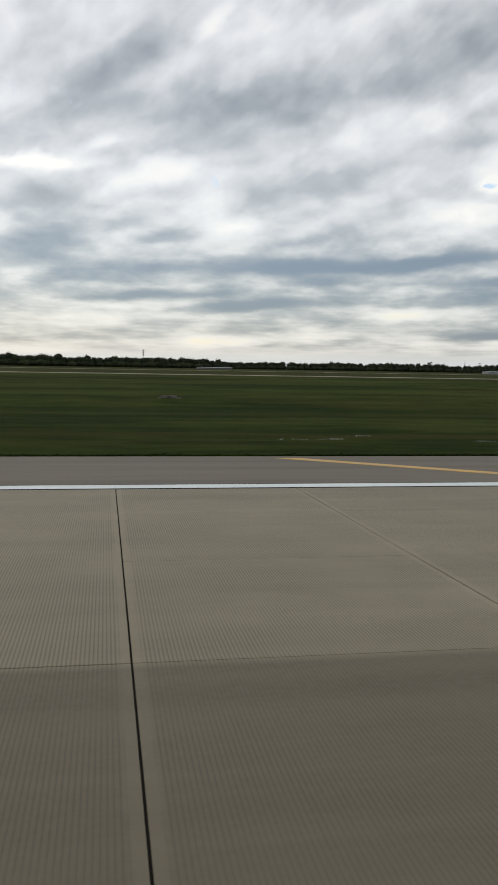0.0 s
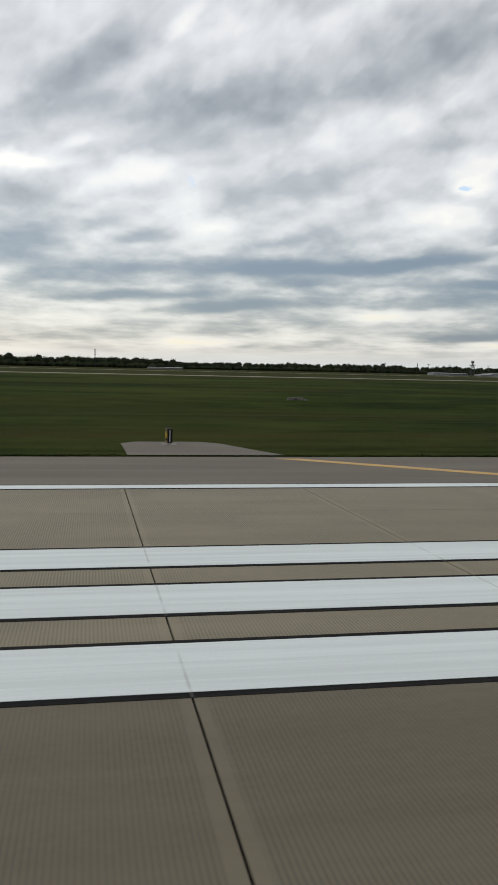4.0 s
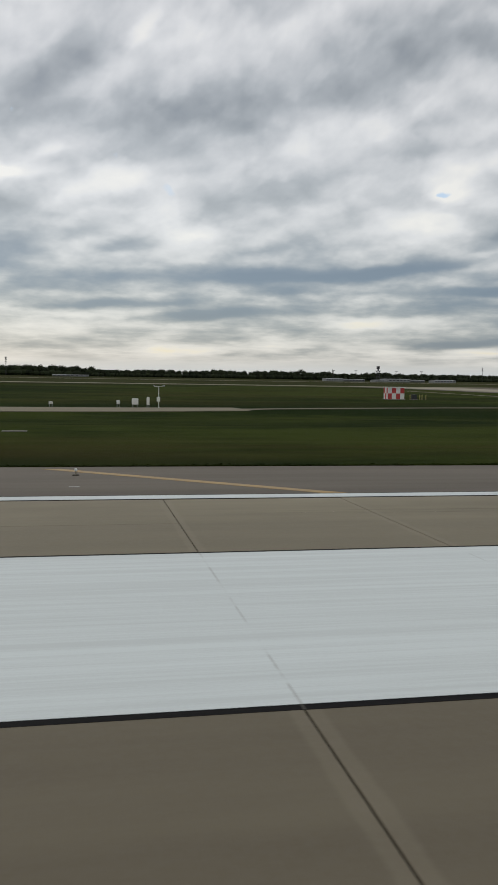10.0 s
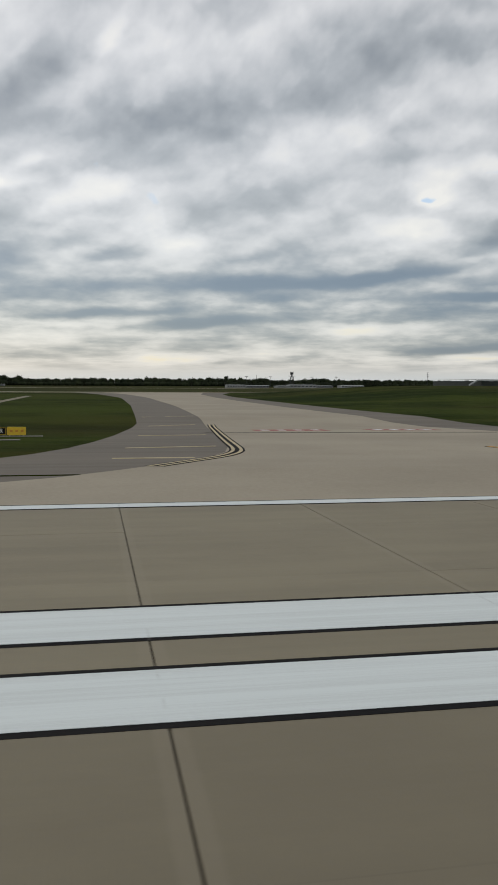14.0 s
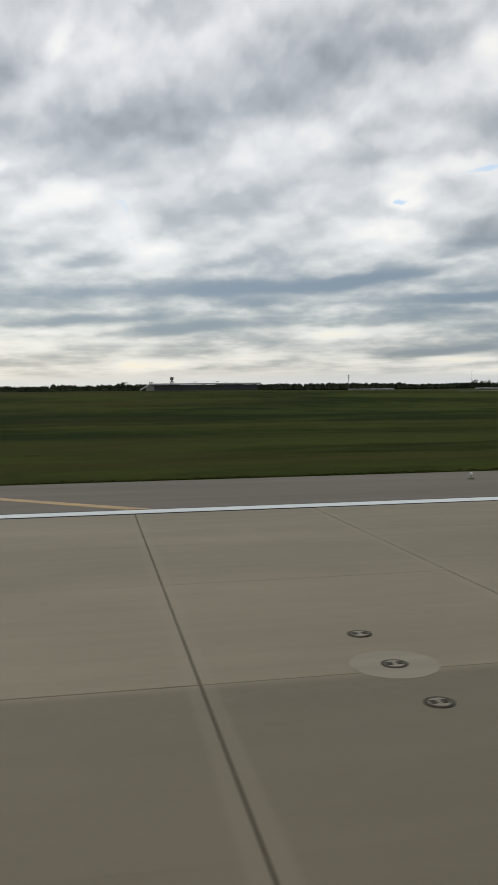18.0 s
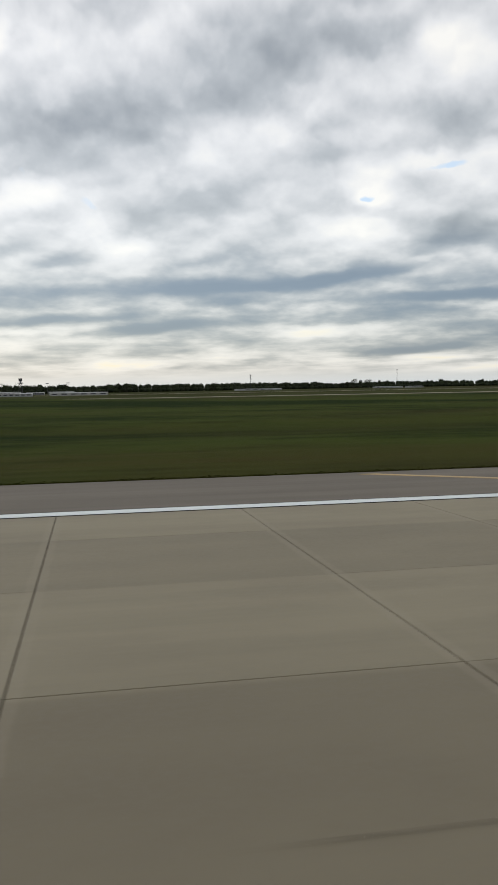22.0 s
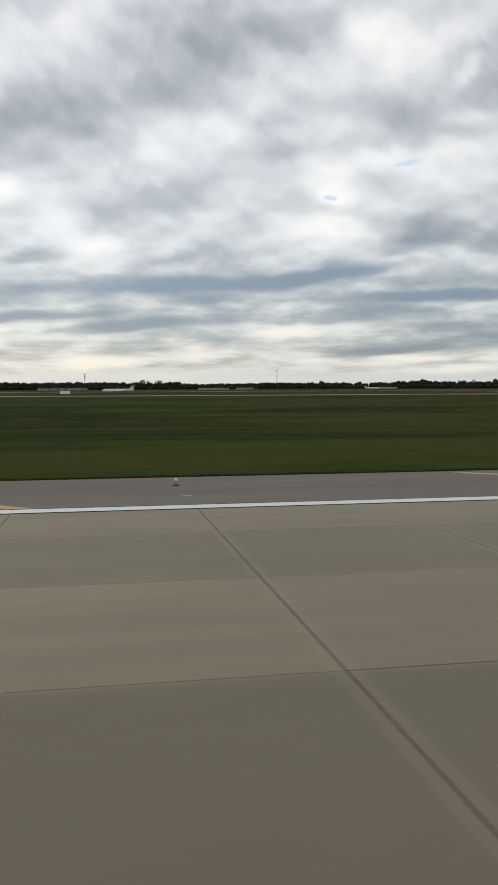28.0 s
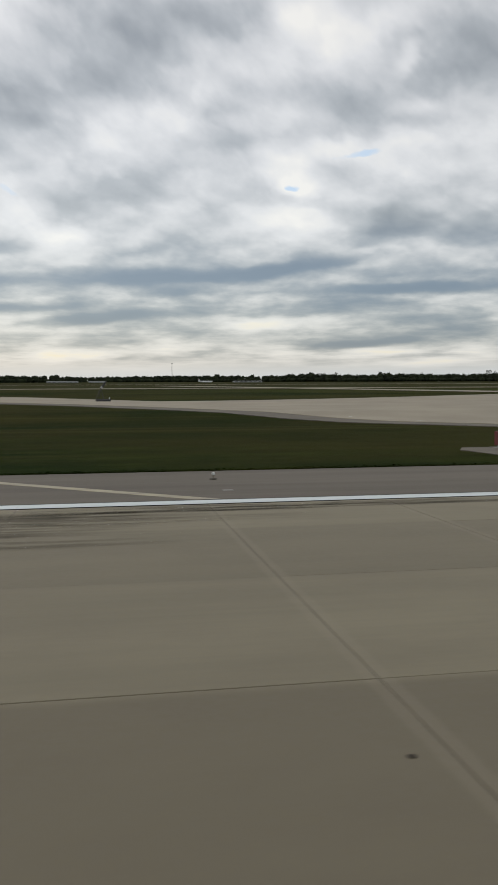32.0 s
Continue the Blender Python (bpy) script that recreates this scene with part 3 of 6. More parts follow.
# ---------------------------------------------------------------- runway markings
def painted_strip(s, x0, x1, y0, y1, lift, steps=1):
    """A thin coat of paint on the runway or shoulder, with its cross fall."""
    for k in range(steps):
        a, b = x0 + (x1 - x0) * k / steps, x0 + (x1 - x0) * (k + 1) / steps
        lo = -0.004
        v = [(a, y0, runway_z(y0) + lo), (b, y0, runway_z(y0) + lo), (b, y1, runway_z(y1) + lo), (a, y1, runway_z(y1) + lo)]
        v += [(px, py, runway_z(py) + lift) for px, py, _ in v]
        s.add(v, [(4, 5, 6, 7), (0, 1, 5, 4), (1, 2, 6, 5), (2, 3, 7, 6), (3, 0, 4, 7)])
    return s


# edge line with its dark borders
single("edge_line", painted_strip(Shape(), X0, X1, 29.57, 30.48, 0.012, 40), WHITE_PAINT, "continuous white painted runway edge line", "road marking", "structure")
single("edge_line_border", painted_strip(painted_strip(Shape(), X0, X1, 29.42, 29.565, 0.009, 40), X0, X1, 30.485, 30.62, 0.009, 40), BLACK_PAINT,
       "narrow black border along the white edge line", "road marking", "structure")


def bar_marking(name, x0, x1, y0, y1, label):
    mark = thing(name, x0, 0, 0, label, "runway marking", "touchdown zone markings")
    tagged(mark, kind="structure")
    part("black_border", painted_strip(Shape(), -0.16, x1 - x0 + 0.16, y0 - 0.16, y1 + 0.16, 0.006), BLACK_PAINT, mark, "black outline paint")
    part("white_field", painted_strip(Shape(), 0, x1 - x0, y0, y1, 0.012), WHITE_PAINT, mark)
    return mark


BAR = 22.86
for x, count in ((0.0, 3), (304.8, 2), (457.2, 2), (609.6, 1), (762.0, 1)):
    for k in range(count):
        y = 10.97 + 3.353 * k
        bar_marking("touchdown_bar", x, x + BAR, y, y + 1.83, "white touchdown zone bar with black outline on concrete")
bar_marking("aiming_point_marking", 152.4, 198.12, 10.97, 20.12, "broad white aiming point block with black outline")

WORN_YELLOW = make_paint("worn_yellow_paint", (0.56, 0.33, 0.06), (0.33, 0.23, 0.1), 0.7)
PALE_STRIPE = make_paint("bleached_stripe_paint", (0.42, 0.37, 0.24), (0.24, 0.21, 0.16), 0.8)
BLEACHED, FADED = (9, 10, 11, 13, 30, 36, 39, 41, 46, 47, 48), (6, 7, 8, 18, 23, 24, 25, 26, 34, 43, 48)
# slanted yellow shoulder stripes every hundred feet, in all states of wear
for k in range(0, 55):
    x = -49.5 + 30.48 * k
    if 305 < x < 392 or x > 1500:
        continue
    s = Shape()
    w = 0.62 if k < 7 else 0.44
    for a, b in ((0.0, 0.5), (0.5, 1.0)):
        pts = [(x + 10.4 * a - w, 40.3 - 9.6 * a), (x + 10.4 * b - w, 40.3 - 9.6 * b), (x + 10.4 * b + w, 40.3 - 9.6 * b), (x + 10.4 * a + w, 40.3 - 9.6 * a)]
        s.add([(px, py, runway_z(py) + 0.01) for px, py in pts] + [(px, py, runway_z(py) - 0.004) for px, py in pts],
              [(0, 1, 2, 3), (0, 4, 5, 1), (1, 5, 6, 2), (2, 6, 7, 3), (3, 7, 4, 0)])
    single("shoulder_stripe", s, PALE_STRIPE if k in BLEACHED else OLD_YELLOW if k in FADED else WORN_YELLOW, "worn yellow diagonal stripe on asphalt shoulder", "road marking", "structure", "shoulder stripes")


# ---------------------------------------------------------------- taxiways
def drape(s, left, right, lift, cuts=6, thick=0.4):
    """A paved strip between two edge lines given by (x, y) pairs of equal number, lying on the land."""
    def height(px, py):
        return max(land_z(px, py), runway_z(py) if py < 41.4 else -99) + (lift if py > 41.33 else lift * 0.15)
    rows = []
    for (ax, ay), (bx, by) in zip(left, right):
        rows.append([(ax + (bx - ax) * k / cuts, ay + (by - ay) * k / cuts) for k in range(cuts + 1)])
    base = len(s.v)
    n = cuts + 1
    v = [(px, py, height(px, py)) for r in rows for px, py in r]
    f = [(i * n + k, i * n + k + 1, (i + 1) * n + k + 1, (i + 1) * n + k) for i in range(len(rows) - 1) for k in range(cuts)]
    m = len(v)
    v += [(px, py, z - thick) for px, py, z in v]
    for i in range(len(rows) - 1):
        for k in (0, cuts):
            a, b = i * n + k, (i + 1) * n + k
            f.append((a, b, m + b, m + a) if k == 0 else (b, a, m + a, m + b))
    s.add(v, f)
    return s


def densify(pts, step=6.0):
    out = [pts[0]]
    for a, b in zip(pts, pts[1:]):
        c = max(1, int(math.dist(a, b) / step))
        out += [(a[0] + (b[0] - a[0]) * k / c, a[1] + (b[1] - a[1]) * k / c) for k in range(1, c + 1)]
    return out


def along(pts, ys):
    """x of an edge line at the given y values."""
    py, px = [p[1] for p in pts], [p[0] for p in pts]
    return [(float(np.interp(y, py, px)), y) for y in ys]


# first taxiway: concrete between asphalt shoulders, flaring onto the runway
TW_Y = [30.62, 32, 34, 37, 40, 43, 47, 50, 54, 58, 65, 75, 82, 88, 95, 100, 106, 112, 117, 122, 128, 135, 142, 150, 160, 172, 186, 200, 215, 230, 250, 270, 290, 310, 330, 350, 380, 400, 430, 470]
CL = ((296, 30.6), (303, 32), (312, 36), (316, 38.3), (320.5, 42.5), (326, 51.6), (329, 60), (332.5, 90), (335.5, 128), (338, 194), (338.5, 300), (334, 380), (322, 470))
CR = ((409, 30.6), (401.5, 31.8), (393.5, 33.8), (387, 37.2), (376.5, 45.2), (372, 55), (369.5, 66), (366.5, 90), (363.5, 125), (362, 182), (362.5, 300), (367, 380), (380, 470))
GL = ((298, 41.3), (305, 46.0), (311, 50), (315, 56), (318.5, 68), (321.5, 88), (325.5, 122), (328, 200), (329, 300), (322, 380), (306, 470))
GR = ((406, 41.3), (393, 46.7), (386, 52), (381.5, 62), (379, 85), (376, 106), (373, 145), (371.5, 181), (371, 320), (377, 380), (396, 470))
tw_l, tw_r = along(CL, TW_Y), along(CR, TW_Y)
single("taxiway", drape(Shape(), tw_l, tw_r, 0.07, 10), PALE, "pale concrete taxiway leaving the runway", "taxiway", "structure")
ys2 = [41.33] + [y for y in TW_Y if y > 42]
gl, gr = along(GL, ys2), along(GR, ys2)
s = Shape()
drape(s, gl, along(CL, ys2), 0.04, 4)
drape(s, along(CR, ys2), gr, 0.04, 4)
single("taxiway_shoulder", s, ASPHALT, "brown-grey asphalt edge of the taxiway", "shoulder", "structure")

# far parallel taxiway and its crossing
xs_far = [-900 + 60 * k for k in range(60)]
single("parallel_taxiway", drape(Shape(), [(x, 452 + 0.02 * max(0, x - 400)) for x in xs_far], [(x, 474 + 0.02 * max(0, x - 400)) for x in xs_far], 0.2, 2), PALE,
       "pale concrete strip across the far grass", "taxiway", "structure")


def ribbon(points, width, lift, step=5.0):
    pts = densify(list(points), step)
    left, right = [], []
    for i, (px, py) in enumerate(pts):
        a, b = pts[max(0, i - 1)], pts[min(len(pts) - 1, i + 1)]
        d = Vector((b[0] - a[0], b[1] - a[1])).normalized()
        left.append((px - d.y * width / 2, py + d.x * width / 2))
        right.append((px + d.y * width / 2, py - d.x * width / 2))
    return drape(Shape(), left, right, lift, 2, 0.02 if lift > 0.055 else 0.2)


def smooth_line(pts, rounds=3):
    for _ in range(rounds):
        out = [pts[0]]
        for a, b in zip(pts, pts[1:]):
            out += [(a[0] * 0.75 + b[0] * 0.25, a[1] * 0.75 + b[1] * 0.25), (a[0] * 0.25 + b[0] * 0.75, a[1] * 0.25 + b[1] * 0.75)]
        pts = out + [pts[-1]]
    return pts


def line_mark(name, pts, width, lift, paint, label):
    """A painted guide line, on taxiway and runway alike."""
    pts = densify(smooth_line(list(pts)), 3.0)
    s, v, f = Shape(), [], []
    for i, (px, py) in enumerate(pts):
        a, b = pts[max(0, i - 1)], pts[min(len(pts) - 1, i + 1)]
        d = Vector((b[0] - a[0], b[1] - a[1])).normalized()
        for sgn in (-1, 1):
            qx, qy = px - sgn * d.y * width / 2, py + sgn * d.x * width / 2
            base = runway_z(qy) + 0.012 if qy < 30.5 else max(land_z(qx, qy), runway_z(qy) if qy < 41.4 else -99) + (0.08 if qy > 43 else 0.02 + 0.06 * max(0.0, qy - 40) / 3)
            v.append((qx, qy, base + lift))
    n = len(pts)
    v += [(px, py, pz - 0.02) for px, py, pz in v]
    for i in range(n - 1):
        a = 2 * i
        f += [(a + 1, a, a + 2, a + 3), (a, 2 * n + a, 2 * n + a + 2, a + 2), (a + 3, 2 * n + a + 3, 2 * n + a + 1, a + 1)]
    s.add(v, f)
    return single(name, s, paint, label, "road marking", "structure")


LEAD = ((349.4, 62.0), (349.35, 55), (349.3, 48), (349.3, 43), (349.3, 30.6), (349.3, 20), (349.25, 8), (349.2, -0.5))
BRANCH = ((349.4, 43), (350.4, 36.5), (351.7, 32.3), (353.7, 26.9), (357.5, 20.5), (362.3, 15.3), (367.8, 10.4), (373, 6.5), (382, 3), (396, 1))
line_mark("taxi_line_border", LEAD, 0.66, 0.001, BLACK_PAINT, "black border of the yellow lead line")
line_mark("taxi_line", LEAD, 0.34, 0.008, YELLOW_PAINT, "yellow taxi lead line curving onto the runway")
line_mark("taxi_line_border", BRANCH, 0.66, 0.002, BLACK_PAINT, "black border of the yellow branch line")
line_mark("taxi_line", BRANCH, 0.34, 0.0095, YELLOW_PAINT, "yellow branch line swinging the other way onto the runway")
# hold position: thin dark line and red painted panels
s = drape(Shape(), [(331.5, 93.0), (364.5, 90.2)], [(331.5, 93.6), (364.5, 90.8)], 0.085, 1, 0.02)
s.f = [tuple(reversed(f)) for f in s.f]
single("hold_line", s, SEALANT, "dark joint line across the taxiway", "road marking", "structure")


# ---------------------------------------------------------------- more paving in the grass
ROAD = make_paint("old_road_concrete", (0.25, 0.22, 0.155), (0.17, 0.15, 0.105), 0.9, 0.85, 0.2)


def ground_z(x, y):
    return max(land_z(x, y), runway_z(y) if y < 41.4 else -99)


single("service_road", ribbon(smooth_line([(150, 127.5), (165, 128.5), (182, 131), (224, 147), (262, 153), (288, 152), (293, 158), (294, 190), (294.5, 250), (295, 335)]), 2.6, 0.07), ROAD,
       "narrow pale concrete service road in the grass", "road", "structure")
single("service_apron", ribbon([(152, 131), (170, 132.5), (190, 136)], 9.0, 0.055), ROAD, "pale concrete apron beside the equipment shelters", "pavement", "structure")
single("crossing_road", ribbon(smooth_line([(1284, 148), (1288.3, 142.6), (1298.8, 131), (1310, 117.5), (1316.4, 98), (1322.5, 71), (1330, 46), (1331.5, 41.6)]), 4.2, 0.08), ROAD,
       "pale worn concrete road crossing the grass", "road", "structure")
single("service_path", ribbon(smooth_line([(1239.5, 255), (1257, 227), (1270.6, 182), (1278.4, 157), (1283.5, 149)]), 1.0, 0.07), ROAD, "narrow pale path running up to the crossing road", "path", "structure")
single("instrument_path", ribbon(smooth_line([(1288, 180), (1299.3, 161), (1306, 149), (1309.4, 144.6), (1318.5, 143.6), (1327, 145)]), 1.5, 0.07), ROAD, "thin concrete path to the instrument posts", "path", "structure")
# stained patch on the crossing road
s = ribbon([(1317.0, 79), (1321.5, 66)], 3.2, 0.1, 3.0)
single("road_stain", s, make_paint("ochre_stain", (0.4, 0.27, 0.1), (0.28, 0.22, 0.13), 0.9), "ochre paint stain on the crossing road", "stain", "structure")

# where the road meets the runway it crosses the asphalt
s = Shape()
pts = [(1337.2, 30.65), (1342.9, 30.65), (1339.4, 36.5), (1334.6, 41.3), (1327.8, 41.3)]
s.add([(a, b, runway_z(b) + 0.006) for a, b in pts] + [(a, b, runway_z(b) - 0.01) for a, b in pts], [(0, 1, 2, 3, 4)] + [(i, i + 5, (i + 1) % 5 + 5, (i + 1) % 5) for i in range(5)])
single("road_mouth", s, PALE, "pale concrete mouth of the road across the shoulder", "road", "structure")

def resample(pts, count=64):
    """Points at even steps along a line."""
    run = [0.0]
    for a, b in zip(pts, pts[1:]):
        run.append(run[-1] + math.dist(a, b))
    at = np.linspace(0, run[-1], count)
    return list(zip(np.interp(at, run, [p[0] for p in pts]).tolist(), np.interp(at, run, [p[1] for p in pts]).tolist()))


# fast exit at the far end, opening onto its own apron
NEAR = ((1340, 263), (1358, 240), (1391, 212), (1418, 182), (1440, 148), (1460, 112), (1472, 88), (1482, 62), (1490, 41.6))
FARE = ((1346, 271), (1378, 276), (1402, 258), (1420, 227), (1436, 203), (1453, 194), (1475, 198), (1507, 222), (1545, 264), (1610, 285), (1680, 180), (1710, 41.6))
single("exit_taxiway", drape(Shape(), resample(NEAR), resample(FARE), 0.12, 34), PALE, "broad pale concrete exit taxiway", "taxiway", "structure")
EDGE = [(x - 4.5, y - 5) for x, y in resample(NEAR[:-1])]
single("exit_shoulder", drape(Shape(), EDGE, resample(NEAR[:-1]), 0.08, 2), ASPHALT, "asphalt edge of the exit taxiway", "shoulder", "structure")
line_mark("edge_stripe", [(x + 3, y + 1.5) for x, y in NEAR], 0.35, 0.03, WHITE_PAINT, "white edge stripe on the exit taxiway")
single("link_taxiway", ribbon([(1470, 700), (1520, 520), (1548, 400), (1590, 275)], 22, 0.2, 30), PALE, "pale concrete link beyond the exit", "taxiway", "structure")
single("far_strip", ribbon([(-900, 900), (700, 905), (2600, 880)], 30, 0.2, 60), PALE, "distant pale runway strip across the field", "runway", "structure")
CREAM = make_paint("cream_line_paint", (0.5, 0.41, 0.22), (0.33, 0.27, 0.16), 0.7)
EDGE_RUN = ((335.6, 118), (332.6, 89.6), (331.3, 77), (330.2, 66), (329.7, 61.3), (328.9, 57.2), (327.2, 53.2), (325.4, 50.2), (322.6, 45.2))
line_mark("edge_line_border", EDGE_RUN, 1.1, 0.008, BLACK_PAINT, "black border of the double taxiway edge line")
for off in (-0.27, 0.27):
    line_mark("taxiway_edge_line", [(x + off, y - off * 0.4) for x, y in EDGE_RUN], 0.24, 0.016, CREAM, "thin cream line of the double taxiway edge marking")
for x0, y0, x1, y1 in ((326.9, 134.1, 335.4, 137.0), (326.7, 115.5, 333.4, 118.6), (323.9, 86.9, 331.0, 88.4), (321.8, 64.0, 328.8, 65.8), (320.6, 52.5, 325.6, 52.7), (371.5, 70, 379, 69.4), (370, 92, 377.5, 91.4)):
    s = Shape()
    v = [(x0, y0, ground_z(x0, y0) + 0.06), (x1, y1, ground_z(x1, y1) + 0.06), (x1, y1 + 0.5, ground_z(x1, y1) + 0.06), (x0, y0 + 0.5, ground_z(x0, y0) + 0.06)]
    s.add(v + [(a, b, c - 0.05) for a, b, c in v], [(0, 1, 2, 3), (0, 4, 5, 1), (1, 5, 6, 2), (2, 6, 7, 3), (3, 7, 4, 0)])
    single("shoulder_bar", s, CREAM, "pale painted bar across the taxiway shoulder", "road marking", "structure", "shoulder bars")


# painted red hold panels with white characters worn to bars
for x0, x1 in ((338.2, 347.2), (352.4, 361.2)):
    m = thing("hold_panel", 0, 0, 0, "red painted hold panel with worn white characters on concrete", "taxiway marking", "hold panels")
    s = Shape()
    y = 98.0
    pts = [(x0, y), (x1, y), (x1, y + 4.4), (x0, y + 4.4)]
    s.add([(a, b, ground_z(a, b) + 0.085) for a, b in pts] + [(a, b, ground_z(a, b) + 0.05) for a, b in pts], [(0, 1, 2, 3), (0, 4, 5, 1), (1, 5, 6, 2), (2, 6, 7, 3), (3, 7, 4, 0)])
    part("red_field", s, RED_PAINT, m)
    for k in range(4):
        s = Shape()
        a0 = x0 + 0.9 + k * (x1 - x0 - 0.6) / 4
        pts = [(a0, y + 1.1), (a0 + 0.9, y + 1.1), (a0 + 0.9, y + 3.2), (a0, y + 3.2)]
        s.add([(a, b, ground_z(a, b) + 0.1) for a, b in pts] + [(a, b, ground_z(a, b) + 0.06) for a, b in pts], [(0, 1, 2, 3), (0, 4, 5, 1), (1, 5, 6, 2), (2, 6, 7, 3), (3, 7, 4, 0)])
        part("character_bar", s, WHITE_PAINT, m, "white bar")

# pads on which the signs stand
for x0, x1, y1, cut in ((-11.0, -6.4, 56.0, 0.7), (4.0, 9.8, 52.0, 1.8), (287.2, 293.0, 50.2, 0.3), (293.35, 298.2, 54.6, 1.4), (406.0, 414.5, 54.0, 2.5), (597.5, 604.0, 56.0, 1.6), (902.5, 909.0, 56.0, 1.6), (1207.1, 1212.8, 54.2, 0.3), (1443.2, 1452, 55.5, 2.4)):
    single("sign_pad", drape(Shape(), [(x0, 41.34), (x0, y1 - cut), (x0 + cut * 0.5, y1)], [(x1 + cut, 41.34), (x1, y1 - cut), (x1 - cut * 0.5, y1)], 0.03, 3), ASPHALT,
           "grey concrete pad in the grass under a sign", "pavement", "structure", "sign pads")

# ---------------------------------------------------------------- signs
BLACK_SHEET = painted("black_sign_sheet", (0.01, 0.01, 0.011), 0.75, 0.3, 1.5, 0.0, 0.15)
WHITE_SHEET = painted("white_sheet", (0.78, 0.775, 0.74), 0.45, 0.12)
YELLOW_SHEET = painted("yellow_sign_sheet", (0.75, 0.5, 0.03), 0.4, 0.2)
RED_SHEET = painted("red_sheet", (0.5, 0.035, 0.035), 0.45, 0.25)
RED_DARK = painted("dark_red_sheet", (0.16, 0.012, 0.014), 0.55, 0.25)
ORANGE_SHEET = painted("orange_glyph", (0.62, 0.26, 0.03), 0.45, 0.2)
STEEL = painted("galvanised_steel", (0.38, 0.39, 0.4), 0.45, 0.25, 4.0, 0.8)
DARK_STEEL = painted("dark_steel", (0.05, 0.05, 0.055), 0.5, 0.3, 3.0, 0.5)
GREY_PAINT = painted("grey_cabinet_paint", (0.26, 0.28, 0.29), 0.5, 0.25)
YELLOW_POST = painted("yellow_bollard_paint", (0.5, 0.42, 0.14), 0.5, 0.25)
OLD_CEMENT = painted("weathered_cement", (0.15, 0.14, 0.115), 0.9, 0.35, 1.2)
CEMENT = painted("grey_cement", (0.24, 0.225, 0.2), 0.85, 0.25, 2.0)
GLASS_LENS = painted("frosted_lens", (0.75, 0.77, 0.75), 0.15, 0.1)


def lettering(text, size, material, parent, at, turn, depth=0.015):
    """Raised characters from the built-in font; they stand in the y-z plane after the turn."""
    c = bpy.data.curves.new("lettering", "FONT")
    c.body, c.size, c.extrude, c.align_x, c.align_y = text, size * K, depth * K, "CENTER", "CENTER"
    tmp = bpy.data.objects.new("lettering", c)
    scene.collection.objects.link(tmp)
    me = bpy.data.meshes.new_from_object(tmp)
    scene.collection.objects.unlink(tmp)
    bpy.data.objects.remove(tmp)
    me.materials.append(material)
    ob = new("lettering", me)
    ob.parent = parent
    ob.matrix_local = pose(at[0] * K, at[1] * K, at[2] * K, *turn)
    return ob


def distance_sign(x, y, number):
    """Upright box sign with one number, facing along the runway."""
    sign = thing("distance_sign", x, y, ground_z(x, y) + 0.03, "black distance sign with white number %s on concrete pad" % number, "airfield sign", "distance signs")
    w, h, d, lift = 1.05, 1.15, 0.42, 0.2
    part("housing", Shape().box(-d / 2, -w / 2, lift, d / 2, w / 2, lift + h, 0.03), BLACK_SHEET, sign)
    for sx in (-1, 1):
        s = Shape()
        for a, b, c, e in ((-w / 2, 0, w / 2, 0.022), (-w / 2, h - 0.022, w / 2, h), (-w / 2, 0, -w / 2 + 0.022, h), (w / 2 - 0.022, 0, w / 2, h)):
            x0 = sx * (d / 2 + 0.002)
            s.box(min(x0, x0 + sx * 0.012), a, lift + b, max(x0, x0 + sx * 0.012), c, lift + e)
        part("face_frame", s, GREY_PAINT, sign, "grey frame")
    part("top_trim", Shape().box(-d / 2, -w / 2, lift + h + 0.002, d / 2, w / 2, lift + h + 0.03, 0.01), GREY_PAINT, sign, "grey top trim")
    for sy in (-1,):
        part("side_trim", Shape().box(-0.05, sy * (w / 2 + 0.016), lift + 0.12, 0.03, sy * (w / 2 + 0.002), lift + h - 0.05), WHITE_SHEET, sign, "pale strip on the side")
    for k, ch in enumerate(number):
        lettering(ch, 0.85, WHITE_SHEET, sign, (-d / 2 - 0.016, 0.24 * (len(number) - 1) - 0.48 * k, lift + h / 2), (90, 0, -90))
    for sx, sy in ((-1, -1), (-1, 1), (1, -1), (1, 1)):
        part("leg", Shape().tube((sx * 0.13, sy * 0.4, 0), (sx * 0.13, sy * 0.4, lift + 0.02), 0.035), STEEL, sign)
    part("footing", Shape().box(-0.5, -0.75, -0.1, 0.6, 0.75, 0.02, 0.015), CEMENT, sign, "pale cement footing")
    return sign


for k, number in enumerate(("11", "10", "9", "8", "7")):
    distance_sign(-8.4 + 304.8 * k - (0.7 if k == 4 else 0.0), 52.9 if k == 4 else 54.0, number)


